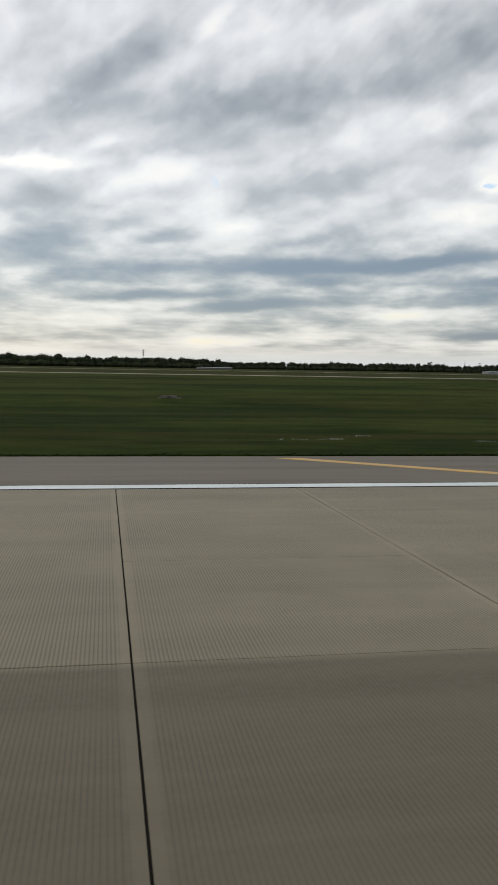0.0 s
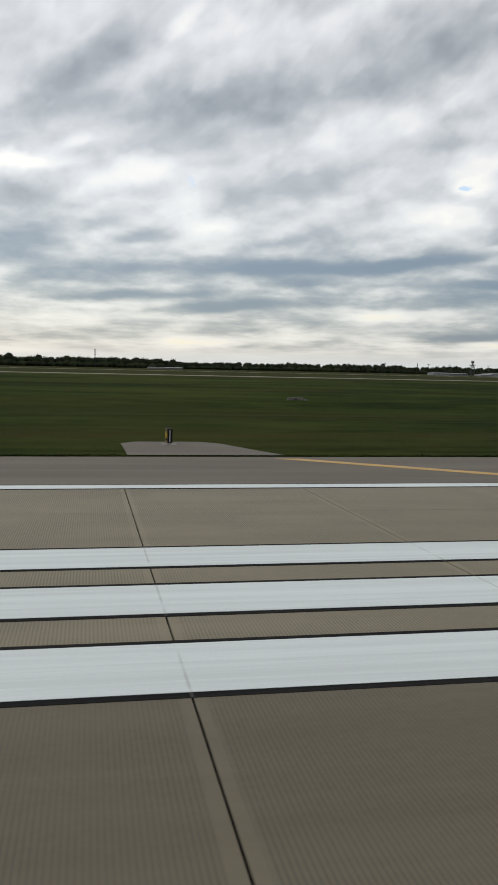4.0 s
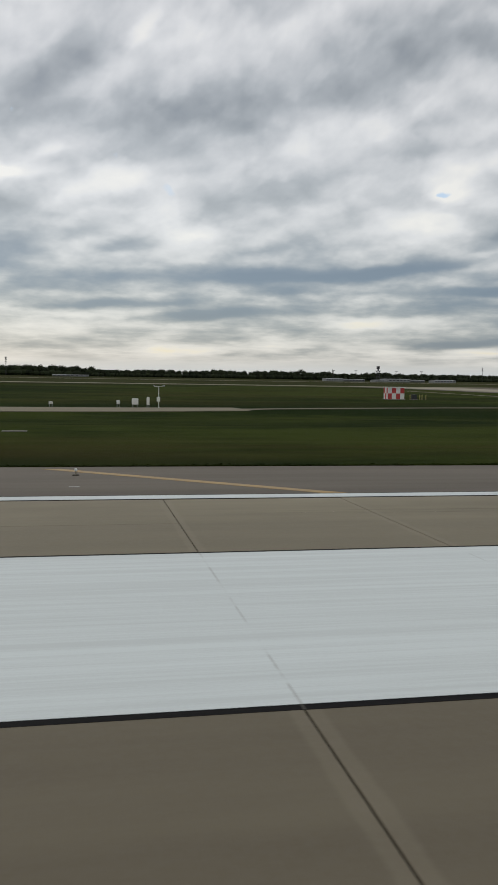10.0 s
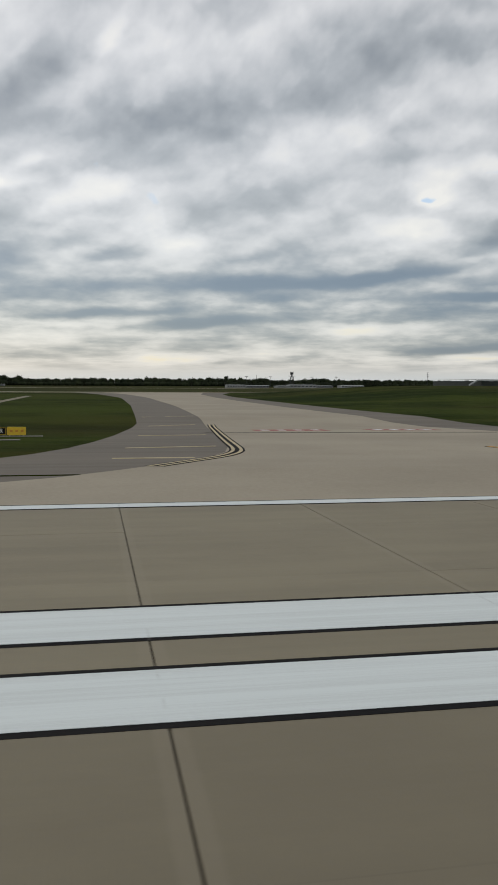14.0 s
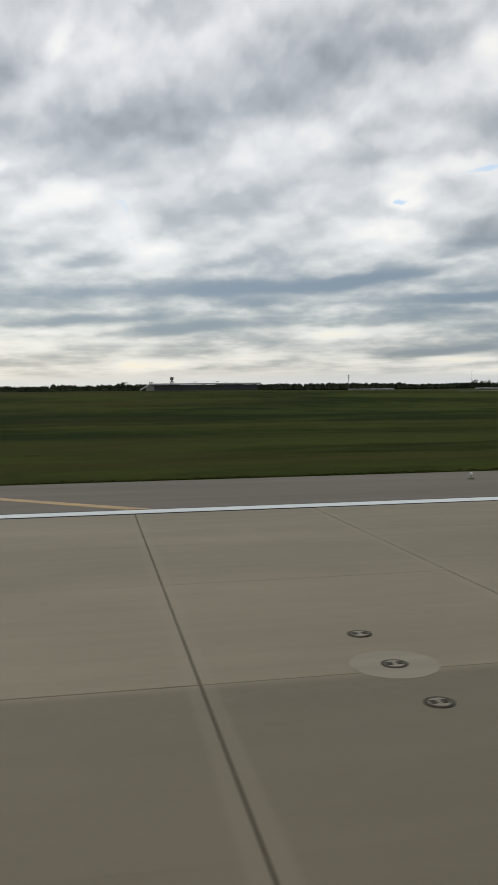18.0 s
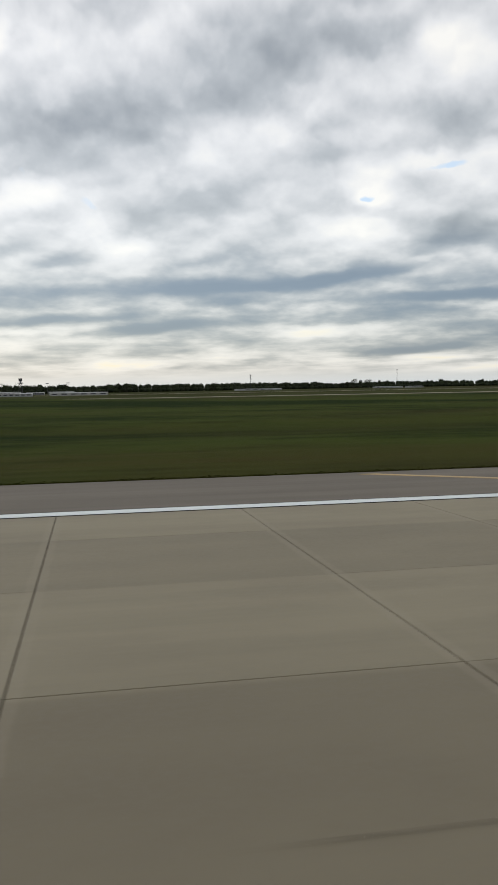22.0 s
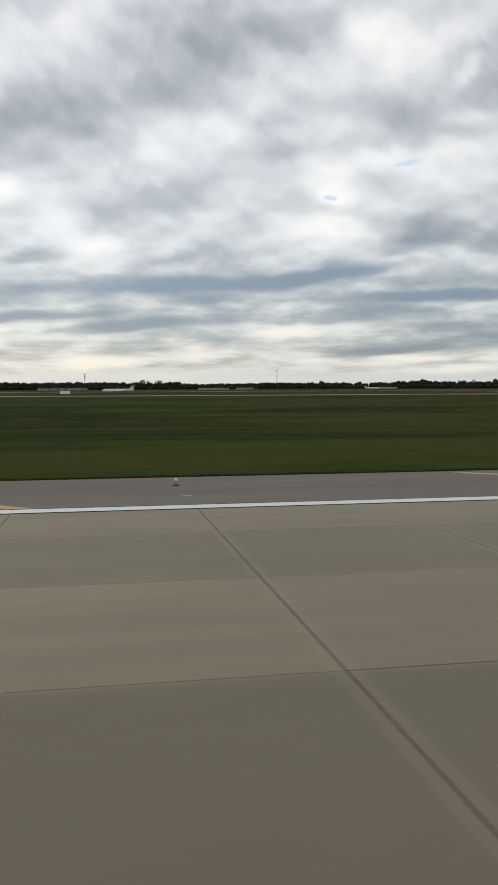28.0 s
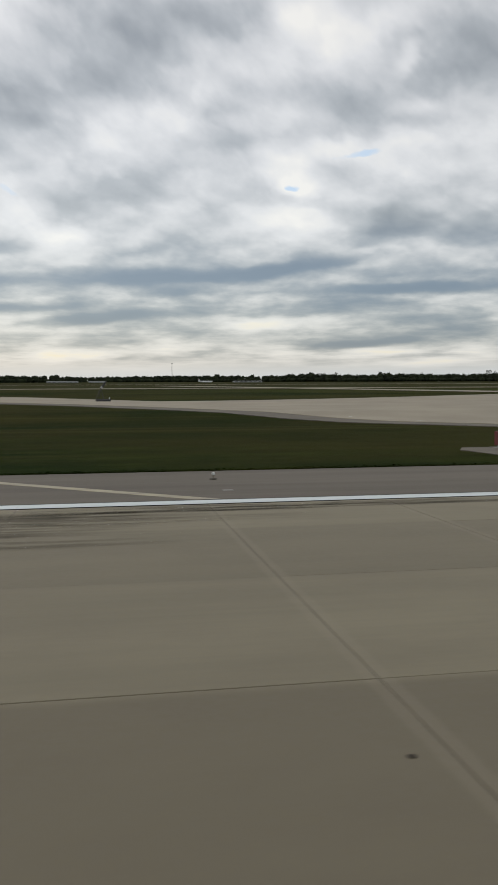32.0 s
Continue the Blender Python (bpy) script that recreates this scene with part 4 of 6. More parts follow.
def location_sign(x, y, text, label, face, ink, w=1.25, h=0.78):
    sign = thing("runway_sign", x, y, ground_z(x, y) + 0.03, label, "airfield sign")
    d, lift = 0.3, 0.14
    part("housing", Shape().box(-d / 2, -w / 2, lift, d / 2, w / 2, lift + h, 0.025), face, sign)
    s = Shape()
    for a, b, c, e in ((-w / 2 + .05, .05, w / 2 - .05, .065), (-w / 2 + .05, h - .065, w / 2 - .05, h - .05), (-w / 2 + .05, .065, -w / 2 + .065, h - .065), (w / 2 - .065, .065, w / 2 - .05, h - .065)):
        s.box(-d / 2 - 0.012, a, lift + b, -d / 2 - 0.001, c, lift + e)
    if text != "":
        part("border", s, ink, sign, "border line")
    part("edge_strip", Shape().box(-0.02, -w / 2 - 0.014, lift + 0.05, 0.02, -w / 2 - 0.002, lift + h - 0.05), WHITE_SHEET, sign, "pale edge strip")
    if text:
        for k, ch in enumerate(text):
            lettering(ch, 0.5, ink, sign, (-d / 2 - 0.014, 0.17 - 0.34 * k, lift + h / 2), (90, 0, -90))
    else:
        part("edge_panel", Shape().box(-d / 2 + 0.02, -w / 2 - 0.006, lift + 0.02, d / 2 - 0.02, -w / 2 - 0.001, lift + h - 0.02), BLACK_SHEET, sign, "black side panel")
        for k in range(3):
            part("legend_bar", Shape().box(-d / 2 - 0.012, -0.42 + 0.3 * k, lift + 0.2, -d / 2 - 0.001, -0.24 + 0.3 * k, lift + h - 0.2), ink, sign, "unreadable legend")
    for sy in (-1, 1):
        part("leg", Shape().tube((0, sy * w * 0.36, 0), (0, sy * w * 0.36, lift + 0.02), 0.035), STEEL, sign)
    part("footing", Shape().box(-0.45, -w / 2 - 0.2, -0.1, 0.45, w / 2 + 0.2, 0.02, 0.015), CEMENT, sign)
    return sign


location_sign(6.7, 49.4, "4R", "black runway sign with yellow legend and border", BLACK_SHEET, YELLOW_SHEET)
location_sign(290.4, 50.2, None, "yellow direction sign with black legend on concrete pad", YELLOW_SHEET, BLACK_SHEET, 1.6, 0.85)
location_sign(409.8, 52.2, "", "black sign seen edge-on with faint legend", BLACK_SHEET, DARK_STEEL, 2.2, 1.05)
location_sign(1446.6, 54.0, "", "dark red mandatory sign with faint legend", RED_DARK, DARK_STEEL, 1.8, 0.95)


def guidance_sign(x, y, flip):
    """Row of three panels that faces the runway."""
    sign = thing("guidance_sign", x, y, ground_z(x, y) + 0.04, "low row sign: black panels with white R, yellow arrows panel", "airfield sign", "guidance signs")
    h, d, lift = 0.82, 0.24, 0.1
    widths = (("blank_panel", 1.5, BLACK_SHEET), ("letter_panel", 1.05, BLACK_SHEET), ("arrow_panel", 1.85, YELLOW_SHEET))
    if flip:
        widths = widths[::-1]
    at = 0.0
    for nm, w, mat in widths:
        p = part(nm, Shape().box(at, -d / 2, lift, at + w - 0.03, d / 2, lift + h, 0.02), mat, sign)
        if nm == "letter_panel":
            s = Shape()
            for a, b, c, e in ((.07, .06, w - .1, .095), (.07, h - .095, w - .1, h - .06), (.07, .095, .105, h - .095), (w - .135, .095, w - .1, h - .095)):
                s.box(at + a, -d / 2 - 0.012, lift + b, at + c, -d / 2 - 0.001, lift + e)
            part("border", s, YELLOW_SHEET, p)
            lettering("R", 0.62, WHITE_SHEET, p, (at + w / 2 - 0.02, -d / 2 - 0.014, lift + h / 2), (90, 0, 0))
        if nm == "arrow_panel":
            for k in range(3):
                c = at + 0.42 + 0.52 * k
                s = Shape().box(c - 0.13, -d / 2 - 0.012, lift + 0.3, c + 0.13, -d / 2 - 0.001, lift + 0.52)
                part("legend_bar", s, ORANGE_SHEET, p, "darker legend mark")
        for q in (0.25, w - 0.3):
            part("leg", Shape().tube((at + q, 0, 0), (at + q, 0, lift + 0.02), 0.03), STEEL, sign)
        at += w
    part("footing", Shape().box(-1.2, -0.5, -0.12, at + 1.6, 0.4, 0.015, 0.01), CEMENT, sign, "pale cement strip")
    return sign


guidance_sign(308.5, 88.0, False)
guidance_sign(385.2, 87.6, True)
single("grass_marker", Shape().box(0, 0, 0, 2.2, 0.9, 0.05, 0.02), CEMENT, "small pale cement slab set in the grass", "slab", at=(158.0, 78.0, ground_z(158, 78)))
single("grass_marker", Shape().box(0, 0, 0, 2.1, 0.8, 0.05, 0.02), CEMENT, "small pale cement slab set in the grass", "slab", at=(1345.0, 74.0, ground_z(1345, 74)))
single("grass_marker", Shape().box(0, 0, 0, 2.4, 0.9, 0.05, 0.02), CEMENT, "small pale cement slab set in the grass", "slab", at=(310.6, 79.0, ground_z(310, 79)))


# low white flowers in the mown grass
def flower_patch(x, y, w, d, count, seed):
    rng = random.Random(seed)
    s = Shape()
    for _ in range(count):
        px, py = x + rng.gauss(0, 0.4) * w, y + rng.gauss(0, 0.4) * d
        z, q, a = ground_z(px, py) + rng.uniform(0.03, 0.1), rng.uniform(0.015, 0.035), rng.uniform(0, 3)
        u, v = Vector((math.cos(a), math.sin(a), 0.2)) * q, Vector((-math.sin(a), math.cos(a), 0.3)) * q
        c = Vector((px, py, z))
        i = len(s.v)
        s.v += [tuple(c - u), tuple(c + v), tuple(c + u), tuple(c - v)]
        s.f.append((i, i + 1, i + 2, i + 3))
    return single("white_flowers", s, WHITE_SHEET, "patch of tiny white flowers in mown grass", "flowers", "stuff", "flower patches")


for k, (x, y, w, d) in enumerate(((-45.6, 53.6, 2.6, 0.8), (-43.2, 54.1, 0.8, 0.5), (-40.4, 57.6, 2.2, 0.8), (-33.9, 51.8, 1.6, 0.5), (112, 60, 4, 1.0))):
    flower_patch(x, y, w, d, 32, 60 + k)


# headwalls of the drain in the hollow
def drain_headwall(x, y):
    d = thing("drain_headwall", x, y, ground_z(x, y), "pale rough concrete drain headwall in the hollow", "drain", "drain headwalls")
    part("wall", Shape().box(-1.3, -0.15, -0.5, 1.3, 0.15, 0.5, 0.04), OLD_CEMENT, d)
    for sx in (-1, 1):
        s = Shape()
        s.plate([(sx * 1.3, -0.1), (sx * 1.9, -1.3), (sx * 1.75, -1.45), (sx * 1.15, -0.2)][::sx], -0.4, 0.22)
        part("wing", s, OLD_CEMENT, d)
    part("pipe_mouth", Shape().tube((0, -0.17, 0.0), (0, -0.32, 0.0), 0.38, 0.38, 14), DARK_STEEL, d)
    return d


drain_headwall(-47.8, 138.0)
drain_headwall(36.6, 140.0)


# ---------------------------------------------------------------- checkered shelters
def shelter(x, y, w, d, h, cols, first_red, door_at, label, cells=2):
    """Equipment shelter with painted checks, its front towards the runway."""
    b = thing("equipment_shelter", x, y, ground_z(x, y), label, "shelter", "equipment shelters")
    part("plinth", Shape().box(-0.25, -0.25, -0.4, w + 0.25, d + 0.25, 0.1, 0.02), CEMENT, b, "cement plinth")
    part("body", Shape().box(0, 0, 0.1, w, d, 0.1 + h, 0.03), WHITE_SHEET, b)
    cw, ch = w / cols, h / cells
    for r in range(cells):
        for c in range(cols):
            if door_at == c:
                continue
            red = (r + c) % 2 == (0 if first_red else 1)
            if red:
                part("red_check", Shape().box(c * cw + 0.01, -0.012, 0.1 + r * ch + 0.02, (c + 1) * cw - 0.01, -0.001, 0.1 + (r + 1) * ch - 0.02), RED_SHEET, b)
    n = max(2, round(d / cw))
    for side, xx in ((0, -0.012), (1, w + 0.001)):
        for r in range(cells):
            for c in range(n):
                if (r + c + side) % 2:
                    part("red_check", Shape().box(xx, c * d / n + 0.01, 0.1 + r * ch + 0.02, xx + 0.011, (c + 1) * d / n - 0.01, 0.1 + (r + 1) * ch - 0.02), RED_SHEET, b)
    s = Shape().box(-0.18, -0.22, 0.1 + h, w + 0.18, d + 0.18, 0.1 + h + 0.09, 0.02)
    part("roof", s, WHITE_SHEET, b, "thin white roof sheet")
    if door_at is not None:
        x0 = door_at * cw + 0.12
        door = part("door", Shape().box(x0, -0.05, 0.15, x0 + cw - 0.24, -0.002, 0.15 + 2.05, 0.012), WHITE_SHEET, b, "pale steel door")
        part("handle", Shape().box(x0 + cw - 0.42, -0.1, 1.1, x0 + cw - 0.36, -0.051, 1.28, 0.01), STEEL, door)
        part("notice", Shape().box(x0 + 0.2, -0.058, 1.25, x0 + cw - 0.5, -0.051, 1.75), DARK_STEEL, door, "dark notice plate")
        part("door_hood", Shape().box(x0 - 0.12, -0.5, 2.3, x0 + cw - 0.1, 0.0, 2.38, 0.01), WHITE_SHEET, b, "small hood over the door")
    return b


back = shelter(138.9, 128.2, 7.7, 3.4, 3.35, 6, False, None, "long red and white checkered equipment shelter on cement plinth")
part("wall_unit", Shape().box(-0.95, 0.5, 2.3, -0.03, 1.5, 2.9, 0.04), WHITE_SHEET, back, "white wall cooling unit")
shelter(142.7, 123.8, 5.1, 3.6, 2.85, 4, False, 1, "small red and white checkered shelter with steel door")

tank = thing("fuel_tank", 138.3, 128.9, ground_z(138.3, 128.9), "white domed fuel tank beside the checkered shelter", "tank")
m_ = Matrix.Translation((0, 0, 1.35)) @ Matrix.Rotation(math.pi / 2, 4, "X")
part("shell", Shape().turned([(0.05, -1.25), (0.45, -1.18), (0.7, -0.9), (0.75, 0.9), (0.6, 1.15), (0.05, 1.25)], 20, m_), WHITE_SHEET, tank, smooth=True)
for yy in (-0.7, 0.7):
    part("saddle", Shape().box(-0.55, yy - 0.12, 0, 0.55, yy + 0.12, 0.78, 0.02), CEMENT, tank)

gen = thing("transformer_cabinet", 148.6, 124.6, ground_z(148.6, 124.6), "grey steel transformer cabinet on cement base", "cabinet")
part("base", Shape().box(-0.4, -0.5, -0.4, 2.4, 1.8, 0.12, 0.02), CEMENT, gen)
part("body", Shape().box(0, 0, 0.12, 1.5, 1.3, 1.55, 0.05), GREY_PAINT, gen)
part("cap", Shape().box(0.3, 0.2, 1.55, 1.3, 1.1, 1.95, 0.06), GREY_PAINT, gen)
for k in range(4):
    part("louvre", Shape().box(0.15, -0.03, 0.45 + 0.17 * k, 1.35, 0.0, 0.53 + 0.17 * k), DARK_STEEL, gen)


def bollard(x, y, h=1.35):
    b = thing("bollard", x, y, ground_z(x, y), "yellow painted steel bollard in the grass", "bollard", "yellow bollards")
    part("post", Shape().turned([(0.09, -0.2), (0.09, h - 0.06), (0.06, h - 0.015), (0.01, h)], 12), YELLOW_POST, b, smooth=True)
    part("collar", Shape().turned([(0.16, -0.1), (0.16, 0.05), (0.1, 0.07)], 12), CEMENT, b)
    return b


for k in range(8):
    bollard(151.5 + 0.24 * k, 131.0 - 0.85 * k)


def lattice_tower(x, y):
    """Antenna tower: a braced lower part and two slender masts above."""
    z = ground_z(x, y)
    t = thing("antenna_tower", x, y, z, "red and white lattice antenna tower beside the checkered shelters", "antenna tower")
    w, low, top = 0.55, 7.2, 15.3
    corners = ((-w, -w), (w, -w), (w, w), (-w, w))
    for cx, cy in corners:
        part("leg", Shape().tube((cx, cy, -0.3), (cx * 0.9, cy * 0.9, low), 0.055, 0.045, 6), WHITE_SHEET, t)
    for k in range(8):
        z0, z1 = k * 0.9, (k + 1) * 0.9
        s = Shape()
        for i in range(4):
            a, b = corners[i], corners[(i + 1) % 4]
            s.tube((a[0], a[1], z0), (b[0], b[1], z1), 0.025, None, 5)
            s.tube((a[0], a[1], z1), (b[0], b[1], z1), 0.025, None, 5)
        part("brace", s, RED_SHEET if k in (0, 1) else WHITE_SHEET, t)
    # slender masts
    part("left_mast", Shape().tube((-w, 0, low - 0.3), (-w, 0, 14.6), 0.06, 0.05, 8), WHITE_SHEET, t)
    part("middle_mast", Shape().tube((-0.1, 0.1, low - 0.3), (-0.1, 0.1, 14.2), 0.035, 0.03, 6), STEEL, t)
    for cx in (0.3, 0.62):
        part("rail", Shape().tube((cx, 0, low - 0.4), (cx, 0, top - (0.5 if cx > 0.5 else 0.0)), 0.045, 0.04, 6), DARK_STEEL, t)
    for k in range(11):
        zz = low + 0.2 + k * 0.68
        part("rung", Shape().tube((0.3, 0, zz), (0.66, 0, zz), 0.03, None, 5), DARK_STEEL, t)
    for zz in (8.6, 11.7):
        part("spreader", Shape().tube((-w, 0, zz), (0.3, 0, zz), 0.035, None, 5), DARK_STEEL, t)
    for zz in (8.2, 12.9):
        head = part("antenna_cluster", Shape().tube((-w - 0.05, 0, zz - 0.5), (-w - 0.05, 0, zz + 0.5), 0.08, 0.08, 8), DARK_STEEL, t)
        for k in range(3):
            part("element", Shape().tube((-w - 0.5, 0, zz - 0.3 + 0.3 * k), (-w + 0.1, 0, zz - 0.3 + 0.3 * k), 0.045, None, 6), DARK_STEEL, head)
    part("lamp", Shape().turned([(0.06, top), (0.1, top + 0.12), (0.09, top + 0.3), (0.02, top + 0.38)], 10), GLASS_LENS, t)
    part("whip", Shape().tube((0.2, 0, top - 0.2), (0.2, 0, top + 0.35), 0.025, 0.02, 5), DARK_STEEL, t)
    part("footing", Shape().box(-0.9, -0.9, -0.4, 0.9, 0.9, 0.06, 0.02), CEMENT, t)
    return t


lattice_tower(140.6, 125.2)

# second shelter further out
shelter(239.6, 203.0, 4.4, 3.0, 2.9, 4, True, None, "distant checkered equipment shelter on the grass")
cab = thing("transformer_cabinet", 246.2, 203.0, ground_z(246, 203), "dark cabinet beside the distant shelter", "cabinet")
part("base", Shape().box(-0.2, -0.2, -0.3, 1.4, 1.2, 0.1, 0.02), CEMENT, cab)
part("body", Shape().box(0, 0, 0.1, 1.2, 1.0, 1.3, 0.04), DARK_STEEL, cab)
for x, y in ((248.2, 203.2), (249.0, 203.6), (245.3, 202.4), (250.2, 204)):
    bollard(x, y, 1.3)


# ---------------------------------------------------------------- weather instruments
def instrument_mast(x, y, h, label):
    m = thing("instrument_mast", x, y, ground_z(x, y), label, "weather mast")
    part("pole", Shape().tube((0, 0, -0.2), (0, 0, h), 0.07, 0.05), WHITE_SHEET, m)
    part("crossarm", Shape().tube((-0.75, 0, h - 0.05), (0.85, 0, h + 0.05), 0.045, None, 6), WHITE_SHEET, m)
    for sx, r in ((-0.75, 0.12), (0.85, 0.15)):
        part("sensor", Shape().turned([(0.03, h), (r, h + 0.04), (r, h + 0.14), (0.03, h + 0.2)], 10, Matrix.Translation((sx, 0, 0))), STEEL, m)
    part("junction_box", Shape().box(-0.32, -0.22, 1.05, 0.2, 0.1, 1.75, 0.03), WHITE_SHEET, m, "white junction box")
    part("footing", Shape().turned([(0.3, -0.2), (0.3, 0.06)], 12), CEMENT, m)
    return m


def white_cabinet(x, y, w, h, label):
    m = thing("instrument_cabinet", x, y, ground_z(x, y), label, "cabinet", "white instrument cabinets")
    part("body", Shape().box(-w / 2, -0.35, 0.55, w / 2, 0.35, 0.55 + h, 0.04), WHITE_SHEET, m)
    part("door", Shape().box(-w / 2 + 0.06, -0.375, 0.61, w / 2 - 0.06, -0.351, 0.49 + h, 0.01), WHITE_SHEET, m)
    for sx in (-1, 1):
        part("leg", Shape().tube((sx * w * 0.35, 0, -0.2), (sx * w * 0.35, 0, 0.57), 0.045, None, 8), STEEL, m)
    return m


instrument_mast(176.7, 137.3, 3.5, "white weather instrument mast with crossarm and box")
white_cabinet(172.9, 137.0, 1.0, 0.95, "white instrument cabinet on legs in the grass")
white_cabinet(174.9, 136.0, 0.42, 1.2, "slim white instrument cabinet on legs")
white_cabinet(170.3, 138.5, 0.5, 0.6, "small white sensor box on legs")
white_cabinet(159.8, 136.5, 0.6, 0.35, "low pale sensor box on legs beside the road")

# posts and boards where the late path ends
for x, y in ((1309.1, 142.9), (1309.8, 142.9), (1310.8, 142.8), (1314.9, 142.4), (1316.5, 142.2)):
    p_ = thing("marker_post", x, y, ground_z(x, y), "upright white marker post on concrete path", "post", "white marker posts")
    part("post", Shape().box(-0.05, -0.05, -0.1, 0.05, 0.05, 1.4, 0.012), WHITE_SHEET, p_)
    part("base", Shape().box(-0.18, -0.18, -0.1, 0.18, 0.18, 0.06, 0.01), CEMENT, p_)
single("cable_kerb", Shape().box(1311.8, 142.5, ground_z(1313, 142.7) - 0.1, 1316.2, 143.0, ground_z(1313, 142.7) + 0.26, 0.03), WHITE_SHEET, "low white kerb between the posts", "kerb")
arr = thing("antenna_array", 1316.0, 146.5, ground_z(1316, 146.5), "small white antenna array on a frame", "antenna")
part("frame", Shape().tube((-0.9, 0, 1.3), (0.9, 0, 1.3), 0.05, None, 6), WHITE_SHEET, arr)
for k in range(4):
    part("element", Shape().box(-0.85 + 0.5 * k, -0.5, 1.2, -0.7 + 0.5 * k, 0.3, 1.75, 0.02), WHITE_SHEET, arr)
for sx in (-0.6, 0.6):
    part("leg", Shape().tube((sx, 0, -0.1), (sx, 0, 1.3), 0.045, None, 6), STEEL, arr)
mk = thing("beacon_post", 1324.7, 126.7, ground_z(1324.7, 126.7), "slender post with pale lamp head and cement base", "beacon")
part("base", Shape().turned([(0.35, -0.2), (0.35, 0.35), (0.28, 0.45)], 12), CEMENT, mk)
part("post", Shape().tube((0, 0, 0.4), (0, 0, 1.5), 0.05, 0.04), STEEL, mk)
part("head", Shape().turned([(0.06, 1.45), (0.18, 1.52), (0.18, 1.75), (0.06, 1.82)], 12), WHITE_SHEET, mk)


def wind_cone(x, y):
    w = thing("wind_cone", x, y, ground_z(x, y), "dark framed wind cone with pale sock beside the taxiway", "wind sock")
    part("base", Shape().box(-1.6, -0.5, 0.0, 1.6, 0.5, 0.55, 0.06), DARK_STEEL, w)
    for a in ((-1.9, -0.5), (-1.2, 0.6), (0.2, -0.4)):
        part("strut", Shape().tube((a[0], a[1], 0.0), (-0.55, 0, 3.0), 0.06, 0.05, 6), DARK_STEEL, w)
    part("ring", Shape().tube((-0.5, 0, 3.0), (-0.2, 0, 3.3), 0.28, 0.29, 14, False), STEEL, w)
    part("sock", Shape().tube((-0.2, 0, 3.3), (0.55, 0, 4.5), 0.28, 0.12, 14, False), DARK_STEEL, w, "pale cloth sock")
    part("lamp", Shape().turned([(0.08, 0.55), (0.16, 0.62), (0.16, 0.85), (0.05, 0.95)], 10, Matrix.Translation((1.3, 0, 0))), GLASS_LENS, w)
    return w


wind_cone(1421.3, 208.8).scale = (1.1, 1.1, 1.1)


# ---------------------------------------------------------------- navigation beacon
def beacon_station(x, y):
    z = ground_z(x, y)
    b = thing("beacon_station", x, y, z, "round navigation beacon station with white cone and dark counterpoise", "beacon station")
    part("building", Shape().turned([(4.9, -0.3), (4.9, 2.7), (4.75, 2.85)], 12), OLD_CEMENT, b, "grey cement building")
    for k in range(12):
        a = 2 * math.pi * (k + 0.5) / 12
        part("pilaster", Shape().box(-0.12, -0.1, 0, 0.12, 0.1, 2.7, 0.0, Matrix.Translation((4.8 * math.cos(a), 4.8 * math.sin(a), 0)) @ Matrix.Rotation(a, 4, "Z")), CEMENT, b)
    door = part("door", Shape().box(1.2, -4.95, 0.0, 2.4, -4.55, 2.1, 0.02), DARK_STEEL, b, "dark steel door")
    part("handle", Shape().box(2.15, -5.02, 1.0, 2.25, -4.95, 1.15), STEEL, door)
    part("counterpoise", Shape().turned([(1.0, 2.9), (8.6, 2.95), (8.9, 3.05), (8.9, 3.2), (1.0, 3.25)], 40), DARK_STEEL, b, "dark steel ground plane")
    for k in range(10):
        a = 2 * math.pi * k / 10
        part("stay", Shape().tube((8.2 * math.cos(a), 8.2 * math.sin(a), -0.3), (8.2 * math.cos(a), 8.2 * math.sin(a), 3.0), 0.08, None, 6), DARK_STEEL, b)
    part("antenna_ring", Shape().turned([(6.9, 4.35), (7.15, 4.5), (7.15, 5.3), (6.9, 5.5), (6.2, 5.55), (0.4, 5.6)], 32), WHITE_SHEET, b, "white ring shaped cover", smooth=False)
    for k in range(8):
        a = 2 * math.pi * (k + 0.3) / 8
        part("ring_post", Shape().tube((6.3 * math.cos(a), 6.3 * math.sin(a), 3.2), (6.3 * math.cos(a), 6.3 * math.sin(a), 4.5), 0.07, None, 6), STEEL, b)
    part("cone", Shape().turned([(1.5, 3.25), (1.35, 4.6), (1.0, 5.6), (0.72, 8.2), (0.5, 8.9), (0.12, 9.2)], 20), WHITE_SHEET, b, "white fibreglass cone", smooth=True)
    return b


beacon_station(922.4, 247.0)
for x, y in ((1256.5, 195.7), (1277.2, 151.5), (1312.3, 101.0), (1362.0, 207.5)):
    p_ = thing("path_marker", x, y, ground_z(x, y), "short weathered marker post beside the path", "post", "path markers")
    part("post", Shape().tube((0, 0, -0.1), (0.05, 0, 1.0), 0.07, 0.05, 8), WHITE_SHEET if x < 1300 else CEMENT, p_)
    part("base", Shape().turned([(0.2, -0.1), (0.2, 0.1), (0.12, 0.16)], 10), CEMENT, p_)
for k in range(-9, 12):
    if -5 < k < 5:
        continue
    x = 922.4 + 1.9 * k
    p_ = thing("fence_post", x, 250.0, ground_z(x, 250), "thin dark steel post near the beacon station", "post", "beacon fence posts")
    part("shaft", Shape().tube((0, 0, -0.1), (0, 0, 2.9), 0.06, None, 6), DARK_STEEL, p_)
    part("cap", Shape().box(-0.16, -0.1, 2.9, 0.16, 0.1, 3.0, 0.02), DARK_STEEL, p_)
